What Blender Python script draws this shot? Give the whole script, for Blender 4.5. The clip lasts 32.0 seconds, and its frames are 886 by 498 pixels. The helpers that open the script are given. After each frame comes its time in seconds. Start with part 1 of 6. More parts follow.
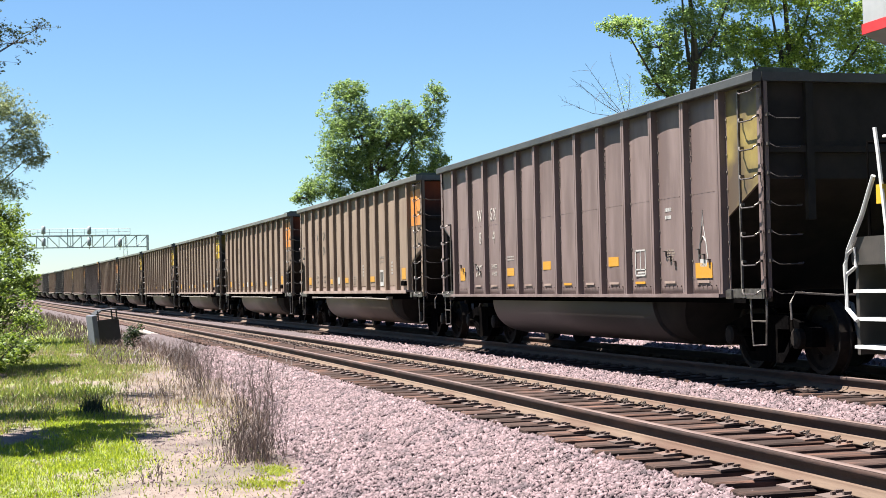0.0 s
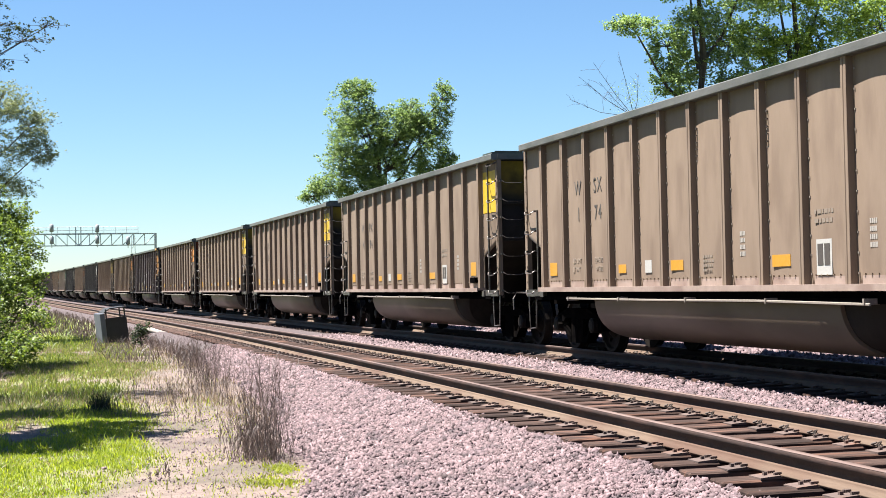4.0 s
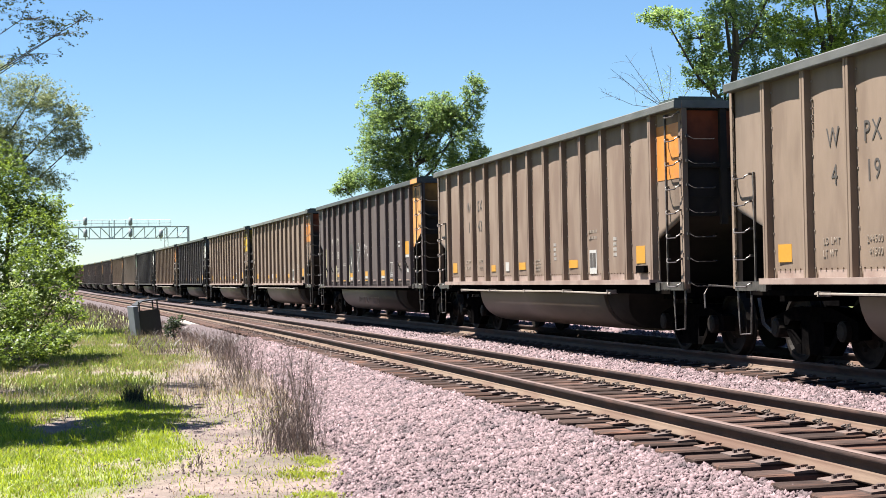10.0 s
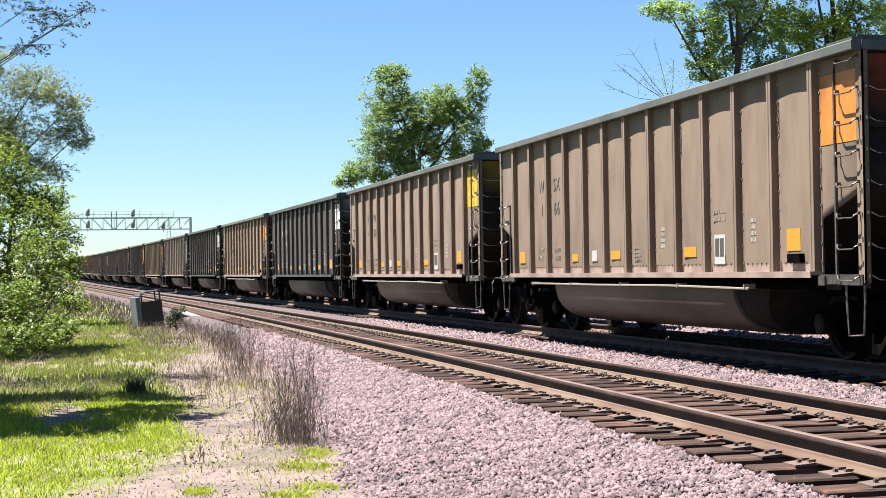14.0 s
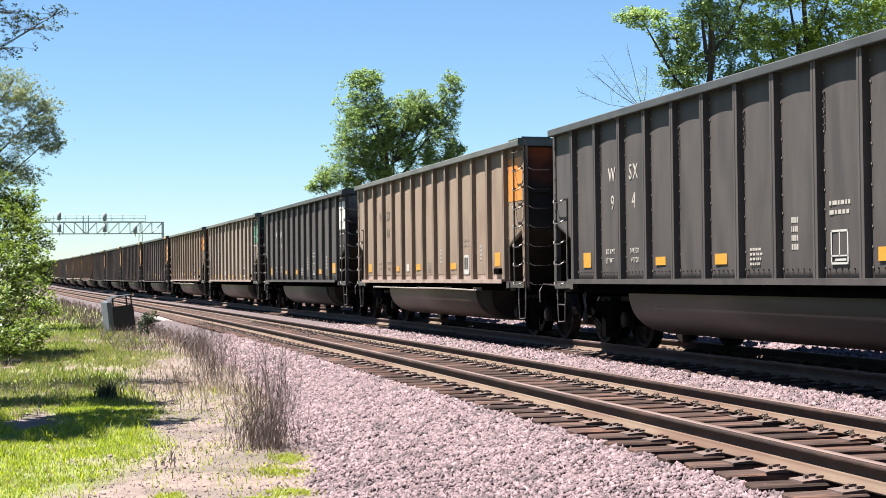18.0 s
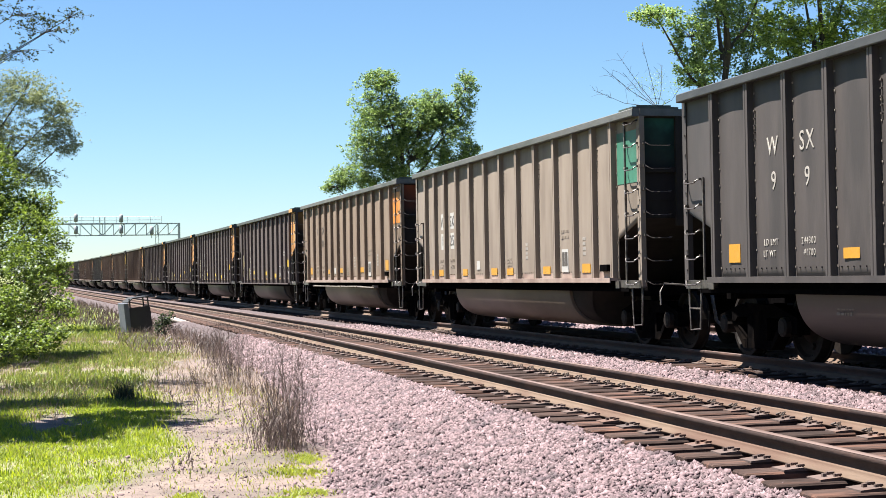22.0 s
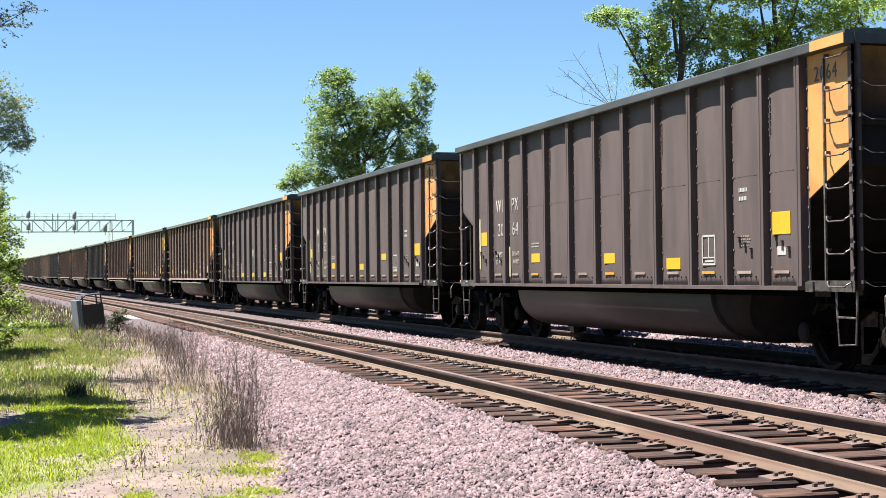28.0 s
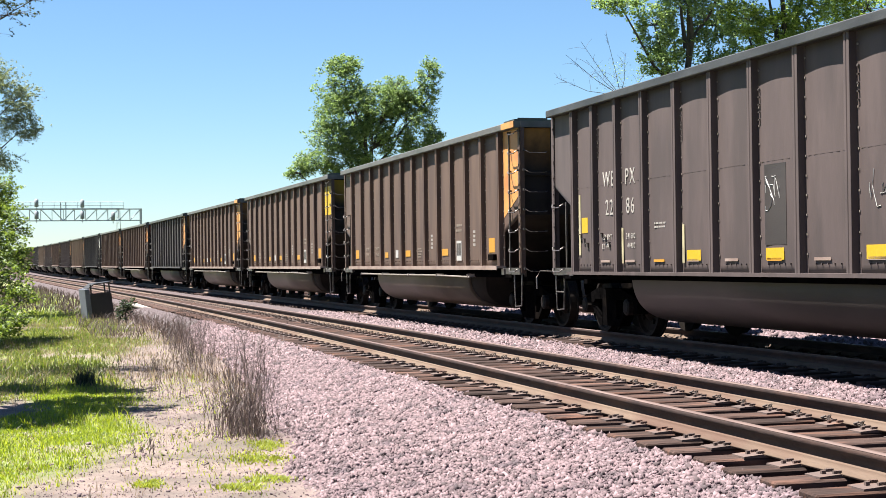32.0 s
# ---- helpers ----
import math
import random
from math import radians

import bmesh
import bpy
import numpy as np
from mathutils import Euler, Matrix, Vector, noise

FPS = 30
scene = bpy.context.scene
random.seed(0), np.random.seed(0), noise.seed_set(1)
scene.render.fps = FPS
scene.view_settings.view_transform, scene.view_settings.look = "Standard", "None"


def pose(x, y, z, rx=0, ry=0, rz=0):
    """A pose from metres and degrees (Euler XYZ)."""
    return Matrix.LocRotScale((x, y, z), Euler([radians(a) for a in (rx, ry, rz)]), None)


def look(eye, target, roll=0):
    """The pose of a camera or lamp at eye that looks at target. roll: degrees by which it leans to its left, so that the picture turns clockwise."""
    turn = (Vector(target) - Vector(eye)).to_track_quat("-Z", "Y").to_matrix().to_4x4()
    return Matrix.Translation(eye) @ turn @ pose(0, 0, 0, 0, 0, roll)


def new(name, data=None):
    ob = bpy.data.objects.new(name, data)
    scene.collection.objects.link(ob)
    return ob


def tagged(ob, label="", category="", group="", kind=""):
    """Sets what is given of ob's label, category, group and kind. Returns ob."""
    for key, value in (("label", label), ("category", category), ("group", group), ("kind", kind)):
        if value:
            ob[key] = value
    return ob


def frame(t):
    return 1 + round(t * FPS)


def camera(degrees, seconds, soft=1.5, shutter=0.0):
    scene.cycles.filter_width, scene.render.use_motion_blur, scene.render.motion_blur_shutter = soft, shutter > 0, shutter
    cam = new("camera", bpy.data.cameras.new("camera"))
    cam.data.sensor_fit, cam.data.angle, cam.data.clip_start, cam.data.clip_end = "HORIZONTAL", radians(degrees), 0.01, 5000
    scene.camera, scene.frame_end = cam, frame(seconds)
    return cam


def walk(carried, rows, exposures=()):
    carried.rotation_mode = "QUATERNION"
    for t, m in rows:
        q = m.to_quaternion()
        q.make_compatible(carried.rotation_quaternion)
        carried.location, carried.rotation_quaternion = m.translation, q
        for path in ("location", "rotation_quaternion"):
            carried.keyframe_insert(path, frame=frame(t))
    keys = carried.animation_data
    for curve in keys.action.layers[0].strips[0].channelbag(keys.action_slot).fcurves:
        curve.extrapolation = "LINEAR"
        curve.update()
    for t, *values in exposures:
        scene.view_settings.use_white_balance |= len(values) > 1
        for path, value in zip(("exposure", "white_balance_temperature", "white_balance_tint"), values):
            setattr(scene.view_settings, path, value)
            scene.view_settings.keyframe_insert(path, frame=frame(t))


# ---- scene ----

# ---- camera: hand-held on one spot beside the line ----
cam = camera(33.0, 32.0, soft=0.5)
EYE = (0.0, 0.0, 1.18)
TURNS = [
    (0, 91.078, 1.134, -14.17), (0.5, 90.879, 1.187, -14.229), (1, 90.843, 1.215, -14.18), (1.5, 90.923, 1.204, -14.064),
    (2, 91.001, 1.23, -14.011), (2.5, 91.066, 1.118, -14.082), (4.5, 91.036, 0.969, -13.713), (5, 91.073, 1.007, -13.417),
    (5.5, 91.066, 1.002, -13.282), (6, 91.029, 1.018, -13.315), (6.5, 91.007, 0.964, -13.442), (7, 91.069, 0.861, -13.513),
    (7.5, 91.194, 0.719, -13.473), (8, 91.226, 0.705, -13.404), (8.5, 91.159, 0.712, -13.309), (9, 91.007, 0.839, -13.109),
    (9.5, 90.852, 0.96, -12.846), (10, 90.788, 0.994, -12.667), (10.5, 90.816, 0.88, -12.525), (11, 90.819, 0.831, -12.384),
    (11.5, 90.778, 0.757, -12.365), (12, 90.696, 0.671, -12.458), (12.5, 90.585, 0.542, -12.576), (13, 90.514, 0.475, -12.708),
    (13.5, 90.482, 0.592, -12.739), (14, 90.49, 0.791, -12.583), (14.5, 90.477, 0.9, -12.448), (16.5, 90.417, 0.785, -13.148),
    (17, 90.496, 0.575, -13.443), (17.5, 90.617, 0.524, -13.613), (18, 90.697, 0.553, -13.623), (18.5, 90.672, 0.632, -13.475),
    (19, 90.576, 0.657, -13.34), (19.5, 90.477, 0.65, -13.337), (20, 90.477, 0.631, -13.342), (20.5, 90.57, 0.615, -13.167),
    (21, 90.738, 0.695, -12.946), (21.5, 90.761, 0.757, -12.94), (22, 90.691, 0.86, -13.012), (22.5, 90.649, 0.935, -13.007),
    (23, 90.604, 1.062, -13.028), (23.5, 90.603, 1.071, -13.111), (24, 90.714, 1.044, -13.158), (24.5, 90.842, 1.04, -13.178),
    (25, 90.872, 0.988, -13.199), (25.5, 90.81, 0.864, -13.229), (27.5, 90.644, 0.528, -14.467), (28, 90.631, 0.514, -14.724),
    (28.5, 90.53, 0.43, -14.913), (29, 90.381, 0.604, -15.003), (29.5, 90.289, 0.687, -14.904), (30, 90.259, 0.757, -14.754),
    (30.5, 90.262, 0.802, -14.718), (31, 90.229, 0.789, -14.726), (31.5, 90.162, 0.678, -14.634), (32, 90.172, 0.633, -14.43),
]
walk(cam, [(t, pose(*EYE, rx, ry, rz)) for t, rx, ry, rz in TURNS], exposures=[(0.0, 2.42, 6400, 10), (32.0, 2.42, 6400, 10)])

# ---- light: clear midday sky, sun high over the grass side of the line ----
SUN = Vector((-1.0, 0.28, 2.6)).normalized()
world = bpy.data.worlds.new("clear_sky")
scene.world = world
world.use_nodes = True
sky = world.node_tree.nodes.new("ShaderNodeTexSky")
sky.sky_type, sky.sun_disc = "NISHITA", False
sky.sun_elevation = math.asin(SUN.z)
sky.sun_rotation = math.atan2(SUN.x, SUN.y)
sky.air_density, sky.dust_density, sky.ozone_density = 1.0, 0.0, 4.6
back = world.node_tree.nodes["Background"]
back.inputs["Strength"].default_value = 0.05
tone = world.node_tree.nodes.new("ShaderNodeMix")
tone.data_type, tone.blend_type = "RGBA", "MULTIPLY"
tone.inputs["Factor"].default_value = 1.0
tone.inputs["B"].default_value = (0.455, 0.535, 0.598, 1.0)
world.node_tree.links.new(sky.outputs["Color"], tone.inputs["A"])
world.node_tree.links.new(tone.outputs["Result"], back.inputs["Color"])
sun = new("sun", bpy.data.lights.new("sun", "SUN"))
sun.data.energy, sun.data.angle, sun.data.color = 5.0, radians(0.53), (1.0, 0.95, 0.87)
sun.matrix_world = look(SUN * 50, (0, 0, 0))


# ---- materials ----
def rgb(c):
    return (*c, 1.0)


def surf(name, c1, c2, scale=6.0, c3=None, scale3=1.0, amount3=0.5, rough=0.7, metal=0.0, bump=0.15, bump_scale=60.0,
         stretch=(1, 1, 1), island=0.0, vary=0.0, spec=0.5):
    """Two tones by fine noise, a third by broad noise, with relief."""
    m = bpy.data.materials.new(name)
    m.use_nodes = True
    nt = m.node_tree
    n, link = nt.nodes, nt.links.new
    bsdf = n["Principled BSDF"]
    co, info = n.new("ShaderNodeTexCoord"), n.new("ShaderNodeObjectInfo")
    mp = n.new("ShaderNodeMapping")
    link(co.outputs["Object"], mp.inputs["Vector"])
    mul = n.new("ShaderNodeVectorMath")
    mul.operation = "SCALE"
    mul.inputs[0].default_value = (37.0, 53.0, 29.0)
    link(info.outputs["Random"], mul.inputs["Scale"])
    link(mul.outputs[0], mp.inputs["Location"])
    mp.inputs["Scale"].default_value = stretch
    a = n.new("ShaderNodeTexNoise")
    a.inputs["Scale"].default_value, a.inputs["Detail"].default_value, a.inputs["Roughness"].default_value = scale, 6.0, 0.65
    link(mp.outputs[0], a.inputs["Vector"])
    ramp = n.new("ShaderNodeValToRGB")
    ramp.color_ramp.elements[0].position, ramp.color_ramp.elements[1].position = 0.36, 0.66
    ramp.color_ramp.elements[0].color, ramp.color_ramp.elements[1].color = rgb(c1), rgb(c2)
    link(a.outputs["Fac"], ramp.inputs["Fac"])
    col = ramp.outputs["Color"]
    if c3:
        b = n.new("ShaderNodeTexNoise")
        b.inputs["Scale"].default_value, b.inputs["Detail"].default_value = scale3, 5.0
        link(mp.outputs[0], b.inputs["Vector"])
        r2 = n.new("ShaderNodeValToRGB")
        r2.color_ramp.elements[0].position, r2.color_ramp.elements[1].position = 0.62 - 0.3 * amount3, 0.78 - 0.3 * amount3
        link(b.outputs["Fac"], r2.inputs["Fac"])
        mix = n.new("ShaderNodeMix")
        mix.data_type = "RGBA"
        link(r2.outputs["Color"], mix.inputs["Factor"])
        link(col, mix.inputs["A"])
        mix.inputs["B"].default_value = rgb(c3)
        col = mix.outputs["Result"]
    for source, k in ((n.new("ShaderNodeNewGeometry").outputs["Random Per Island"], island), (info.outputs["Random"], vary)):
        if k:
            hsv = n.new("ShaderNodeHueSaturation")
            rng = n.new("ShaderNodeMapRange")
            rng.inputs["To Min"].default_value, rng.inputs["To Max"].default_value = 1 - k, 1 + k
            link(source, rng.inputs["Value"])
            link(rng.outputs[0], hsv.inputs["Value"])
            link(col, hsv.inputs["Color"])
            col = hsv.outputs["Color"]
    link(col, bsdf.inputs["Base Color"])
    bsdf.inputs["Specular IOR Level"].default_value = spec
    bsdf.inputs["Roughness"].default_value, bsdf.inputs["Metallic"].default_value = rough, metal
    if bump:
        c = n.new("ShaderNodeTexNoise")
        c.inputs["Scale"].default_value, c.inputs["Detail"].default_value = bump_scale, 4.0
        link(mp.outputs[0], c.inputs["Vector"])
        bp = n.new("ShaderNodeBump")
        bp.inputs["Strength"].default_value, bp.inputs["Distance"].default_value = bump, 0.02
        link(c.outputs["Fac"], bp.inputs["Height"])
        link(bp.outputs[0], bsdf.inputs["Normal"])
    return m


def leafy(name, c1, c2, light, through_share=0.5, gloss=0.025):
    """Leaves: thin, a little translucent, each one its own shade."""
    m = bpy.data.materials.new(name)
    m.use_nodes = True
    nt = m.node_tree
    n, link = nt.nodes, nt.links.new
    n.remove(n["Principled BSDF"])
    geo = n.new("ShaderNodeNewGeometry")
    ramp = n.new("ShaderNodeValToRGB")
    ramp.color_ramp.elements[0].color, ramp.color_ramp.elements[1].color = rgb(c1), rgb(c2)
    link(geo.outputs["Random Per Island"], ramp.inputs["Fac"])
    dif, tra, glo = n.new("ShaderNodeBsdfDiffuse"), n.new("ShaderNodeBsdfTranslucent"), n.new("ShaderNodeBsdfGlossy")
    glo.inputs["Roughness"].default_value = 0.45
    glo.inputs["Color"].default_value = (0.9, 0.95, 1.0, 1.0)
    bright = n.new("ShaderNodeMix")
    bright.data_type, bright.blend_type = "RGBA", "MULTIPLY"
    bright.inputs["Factor"].default_value = 1.0
    link(ramp.outputs["Color"], bright.inputs["A"])
    bright.inputs["B"].default_value = rgb(light)
    link(ramp.outputs["Color"], dif.inputs["Color"])
    link(bright.outputs["Result"], tra.inputs["Color"])
    a, b = n.new("ShaderNodeMixShader"), n.new("ShaderNodeMixShader")
    a.inputs[0].default_value, b.inputs[0].default_value = through_share, gloss
    link(dif.outputs[0], a.inputs[1])
    link(tra.outputs[0], a.inputs[2])
    link(a.outputs[0], b.inputs[1])
    link(glo.outputs[0], b.inputs[2])
    link(b.outputs[0], n["Material Output"].inputs["Surface"])
    return m


M_TAN = surf("dusty_tan_paint", (0.127, 0.09, 0.0631), (0.146, 0.104, 0.0747), 3.0, (0.108, 0.0738, 0.0515), 1.6, 0.45, 0.75, 0, 0.05, 40, (1, 1.6, 0.5), vary=0.06)
M_GREYTAN = surf("faded_grey_paint", (0.143, 0.112, 0.0874), (0.166, 0.134, 0.107), 3.0, (0.119, 0.0918, 0.0716), 1.6, 0.4, 0.75, 0, 0.05, 40, (1, 1.6, 0.35), vary=0.04)
M_BROWN = surf("weathered_brown_paint", (0.0615, 0.0353, 0.0241), (0.0773, 0.0454, 0.031), 3.0, (0.0483, 0.0275, 0.02), 1.6, 0.5, 0.7, 0, 0.05, 40, (1, 1.6, 0.35), vary=0.06)
M_DARK = surf("dark_umber_paint", (0.0465, 0.032, 0.0298), (0.059, 0.041, 0.0383), 3.0, (0.038, 0.0262, 0.0245), 1.6, 0.45, 0.7, 0, 0.05, 40, (1, 1.6, 0.35), vary=0.05)
M_PLUM = surf("sun_faded_plum_paint", (0.0988, 0.0686, 0.0628), (0.131, 0.0946, 0.0888), 3.0, (0.0767, 0.0511, 0.0467), 1.1, 0.5, 0.6, 0, 0.05, 40, (1, 1.6, 0.35), vary=0.05)
M_BLACK = surf("faded_black_paint", (0.0299, 0.0237, 0.0222), (0.0398, 0.032, 0.0299), 3.0, (0.0216, 0.0174, 0.0166), 1.6, 0.45, 0.65, 0, 0.05, 40, (1, 1.6, 0.35), vary=0.05)
# Near-black paint: the shade of car ends and tub end is put into it.
M_ENDSHADE = surf("shade_black_end_paint", (0.0112, 0.00954, 0.00894), (0.0175, 0.015, 0.0134), 4.0, (0.0239, 0.0191, 0.016), 1.5, 0.3, 0.8, 0, 0.1, 40, spec=0.2)
M_CHORD = surf("dull_grey_top_chord", (0.0655, 0.0638, 0.0589), (0.088, 0.0871, 0.0818), 6.0, (0.0491, 0.0524, 0.0459), 2.0, 0.4, 0.55, 0.1, 0.1, 40, (1, 0.4, 1))
M_CHORDDARK = surf("dull_black_top_chord", (0.0305, 0.0305, 0.0305), (0.044, 0.044, 0.044), 6.0, (0.0229, 0.0229, 0.0229), 2.0, 0.4, 0.5, 0.1, 0.1, 40, (1, 0.4, 1))
M_SILL = surf("pale_worn_sill", (0.179, 0.13, 0.107), (0.218, 0.163, 0.138), 8.0, (0.139, 0.093, 0.0757), 2.0, 0.5, 0.65, 0, 0.1, 60)
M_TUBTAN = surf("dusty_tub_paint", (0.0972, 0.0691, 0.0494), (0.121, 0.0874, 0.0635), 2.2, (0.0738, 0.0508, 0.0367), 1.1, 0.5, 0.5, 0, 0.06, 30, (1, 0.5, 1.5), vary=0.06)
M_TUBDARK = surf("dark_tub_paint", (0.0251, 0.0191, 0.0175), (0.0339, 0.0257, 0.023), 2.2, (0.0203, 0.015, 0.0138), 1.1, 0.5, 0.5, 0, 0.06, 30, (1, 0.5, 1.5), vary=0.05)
# Black iron taken darker still, to hold the deep shade beneath the cars.
M_UNDER = surf("shade_black_iron", (0.00194, 0.00178, 0.00192), (0.00388, 0.00356, 0.00366), 9.0, (0.00645, 0.0052, 0.00453), 3.0, 0.3, 0.9, 0, 0.2, 40, spec=0.0)
M_GRAB = surf("worn_grab_iron", (0.0598, 0.0508, 0.0466), (0.12, 0.104, 0.0958), 20.0, (0.0299, 0.0215, 0.0179), 7.0, 0.4, rough=0.42, metal=0.35, bump=0.05)
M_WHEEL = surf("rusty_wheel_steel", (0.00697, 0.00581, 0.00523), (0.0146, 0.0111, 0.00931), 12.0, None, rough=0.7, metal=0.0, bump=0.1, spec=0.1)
M_HOSE = surf("grey_dusty_rubber_hose", (0.06, 0.055, 0.05), (0.15, 0.14, 0.13), 9.0, None, rough=0.7, bump=0.05)
M_GRABDARK = surf("dark_grab_iron", (0.03, 0.026, 0.024), (0.075, 0.066, 0.06), 14.0, None, rough=0.45, metal=0.3, bump=0.05)
M_CAP = surf("dark_green_gusset_paint", (0.028, 0.04, 0.034), (0.05, 0.066, 0.056), 9.0, (0.02, 0.024, 0.02), 3.0, 0.4, 0.6, 0.1, 0.1, 40)
M_ORANGE = surf("faded_orange_paint", (0.336, 0.112, 0.013), (0.366, 0.142, 0.0215), 5.0, (0.237, 0.0859, 0.0215), 2.5, 0.3, 0.55, 0, 0.05, 40)
M_YELLOW = surf("faded_yellow_paint", (0.34, 0.215, 0.004), (0.375, 0.24, 0.008), 5.0, (0.21, 0.13, 0.012), 2.5, 0.28, 0.6, 0, 0.05, 40)
M_GOLD = surf("peach_gold_paint", (0.357, 0.166, 0.0456), (0.398, 0.195, 0.0581), 4.0, (0.299, 0.124, 0.0415), 2.0, 0.4, 0.55, 0, 0.05, 40)
M_OLIVE = surf("stained_olive_yellow_paint", (0.124, 0.0913, 0.0239), (0.172, 0.129, 0.0334), 3.0, (0.0478, 0.031, 0.0191), 1.2, 0.65, 0.6, 0, 0.05, 40)
M_GREEN = surf("faded_green_paint", (0.0239, 0.105, 0.0671), (0.0359, 0.134, 0.0863), 4.0, (0.0191, 0.0717, 0.0478), 2.0, 0.35, 0.55, 0, 0.05, 40)
M_WHITE = surf("dirty_white_paint", (0.35, 0.35, 0.327), (0.417, 0.417, 0.395), 6.0, (0.254, 0.242, 0.226), 2.5, 0.3, 0.55, 0, 0.05, 40)
M_MARKLIGHT = surf("white_lettering", (0.252, 0.244, 0.231), (0.293, 0.284, 0.272), 30.0, None, rough=0.6, bump=0)
M_MARKDARK = surf("dark_lettering", (0.0346, 0.0288, 0.0259), (0.049, 0.0403, 0.0346), 30.0, None, rough=0.6, bump=0)
M_MARKFAINT = surf("faded_lettering", (0.136, 0.108, 0.084), (0.156, 0.124, 0.1), 30.0, None, rough=0.6, bump=0)
M_BOLT = surf("worn_bolt_heads", (0.159, 0.133, 0.113), (0.239, 0.206, 0.179), 30.0, None, rough=0.5, metal=0.2, bump=0)
M_CLIP = surf("rusty_spring_clip", (0.036, 0.0264, 0.0224), (0.06, 0.044, 0.036), 30.0, None, rough=0.8, bump=0.1)
M_REFLECT = surf("amber_reflector", (0.31, 0.145, 0.012), (0.345, 0.17, 0.016), 30.0, None, rough=0.45, bump=0)
M_REFLECTY = surf("yellow_reflector", (0.34, 0.21, 0.006), (0.38, 0.24, 0.008), 30.0, None, rough=0.45, bump=0)
M_RAIL = surf("weathered_rail", (0.0197, 0.0119, 0.0101), (0.0348, 0.0205, 0.0164), 18.0, (0.0567, 0.0305, 0.0227), 5.0, 0.35, 0.7, 0.0, 0.15, 60, (1, 0.3, 1), spec=0.3)
M_RAILTOP = surf("worn_railhead", (0.083, 0.0548, 0.0473), (0.116, 0.0797, 0.0689), 20.0, (0.0664, 0.0415, 0.0349), 3.0, 0.4, 0.6, 0.0, 0.03, 60, (1, 0.1, 1), spec=0.3)
M_STRIPE = surf("yellowed_white_stripe", (0.262, 0.23, 0.137), (0.311, 0.28, 0.174), 20.0, (0.187, 0.155, 0.0998), 5.0, 0.35, rough=0.6, bump=0)
M_MARKDULL = surf("dull_white_lettering", (0.209, 0.189, 0.172), (0.254, 0.233, 0.208), 30.0, None, rough=0.6, bump=0)
# Paler than the rail: sunlight on foot and lower web, painted as tan.
M_RAILFOOT = surf("sunlit_rail_foot", (0.062, 0.0378, 0.0232), (0.0854, 0.0539, 0.0343), 12.0, (0.0497, 0.0227, 0.0121), 3.0, 0.5, 0.85, 0, 0.15, 60, (1, 0.3, 1))
M_TIE = surf("creosoted_tie", (0.0183, 0.0113, 0.00963), (0.0443, 0.0279, 0.0232), 5.0, (0.0802, 0.0412, 0.0296), 2.2, 0.35, 0.95, 0, 0.6, 14, (0.6, 5, 3), vary=0.4, spec=0.15)
M_PLATE = surf("rusty_tie_plate", (0.0474, 0.0299, 0.025), (0.0677, 0.0441, 0.0366), 14.0, (0.0748, 0.0356, 0.0217), 5.0, 0.35, 0.85, 0, 0.2, 50, vary=0.25)
# Same granite as the stones, darkened for the shade in the gaps between them.
M_BALLAST = surf("shaded_pink_granite_bed", (0.0266, 0.0174, 0.0183), (0.0647, 0.044, 0.0456), 18.0, (0.0456, 0.0299, 0.0315), 1.2, 0.5, 0.9, 0, 1.0, 22)
M_STONE = surf("pink_granite_stone", (0.0735, 0.0475, 0.0513), (0.134, 0.0903, 0.0969), 14.0, (0.0535, 0.0359, 0.0413), 3.0, 0.35, 0.88, 0, 0.3, 60, island=0.55)
M_BARK = surf("grey_brown_bark", (0.0264, 0.0206, 0.0168), (0.0528, 0.0432, 0.036), 9.0, None, rough=0.95, bump=0.6, bump_scale=18, stretch=(1, 1, 0.25))
M_LEAF_MID = leafy("maple_leaves", (0.0653, 0.104, 0.0435), (0.239, 0.304, 0.123), (1.15, 1.25, 0.8), 0.42, 0.012)
M_LEAF_RIGHT = leafy("broad_leaves", (0.0587, 0.0979, 0.0392), (0.265, 0.343, 0.127), (1.15, 1.25, 0.8), 0.4, 0.012)
M_LEAF_RIGHT2 = leafy("sunny_broad_leaves", (0.0666, 0.111, 0.0296), (0.31, 0.392, 0.096), (1.2, 1.25, 0.75), 0.42, 0.012)
M_LEAF_BUSH = leafy("bright_bush_leaves", (0.0289, 0.0529, 0.0125), (0.149, 0.198, 0.0481), (1.4, 1.4, 0.6), 0.45, 0.02)
M_LEAF_BACK = leafy("olive_willow_leaves", (0.0828, 0.103, 0.062), (0.228, 0.256, 0.152), (1.2, 1.2, 0.8), 0.4, 0.01)
M_LEAF_NEAR = leafy("dark_overhead_leaves", (0.02, 0.03, 0.022), (0.06, 0.075, 0.045), (1.3, 1.3, 0.8), 0.35, 0.01)
M_GRASS = leafy("spring_grass", (0.1, 0.155, 0.0125), (0.322, 0.368, 0.0383), (1.3, 1.25, 0.5))
M_TALLGRASS = leafy("tall_green_grass", (0.06, 0.096, 0.0176), (0.216, 0.24, 0.0664), (1.3, 1.25, 0.6))
M_STRAW = leafy("dry_straw", (0.12, 0.0896, 0.0598), (0.229, 0.184, 0.124), (1.2, 1.1, 0.9))
M_WEED = leafy("dead_weed_stalks", (0.0373, 0.0274, 0.0249), (0.124, 0.093, 0.083), (1.1, 1.0, 0.9), 0.3)
M_MOSS = leafy("yellow_green_ground_cover", (0.128, 0.16, 0.0192), (0.269, 0.294, 0.0384), (1.3, 1.3, 0.5))
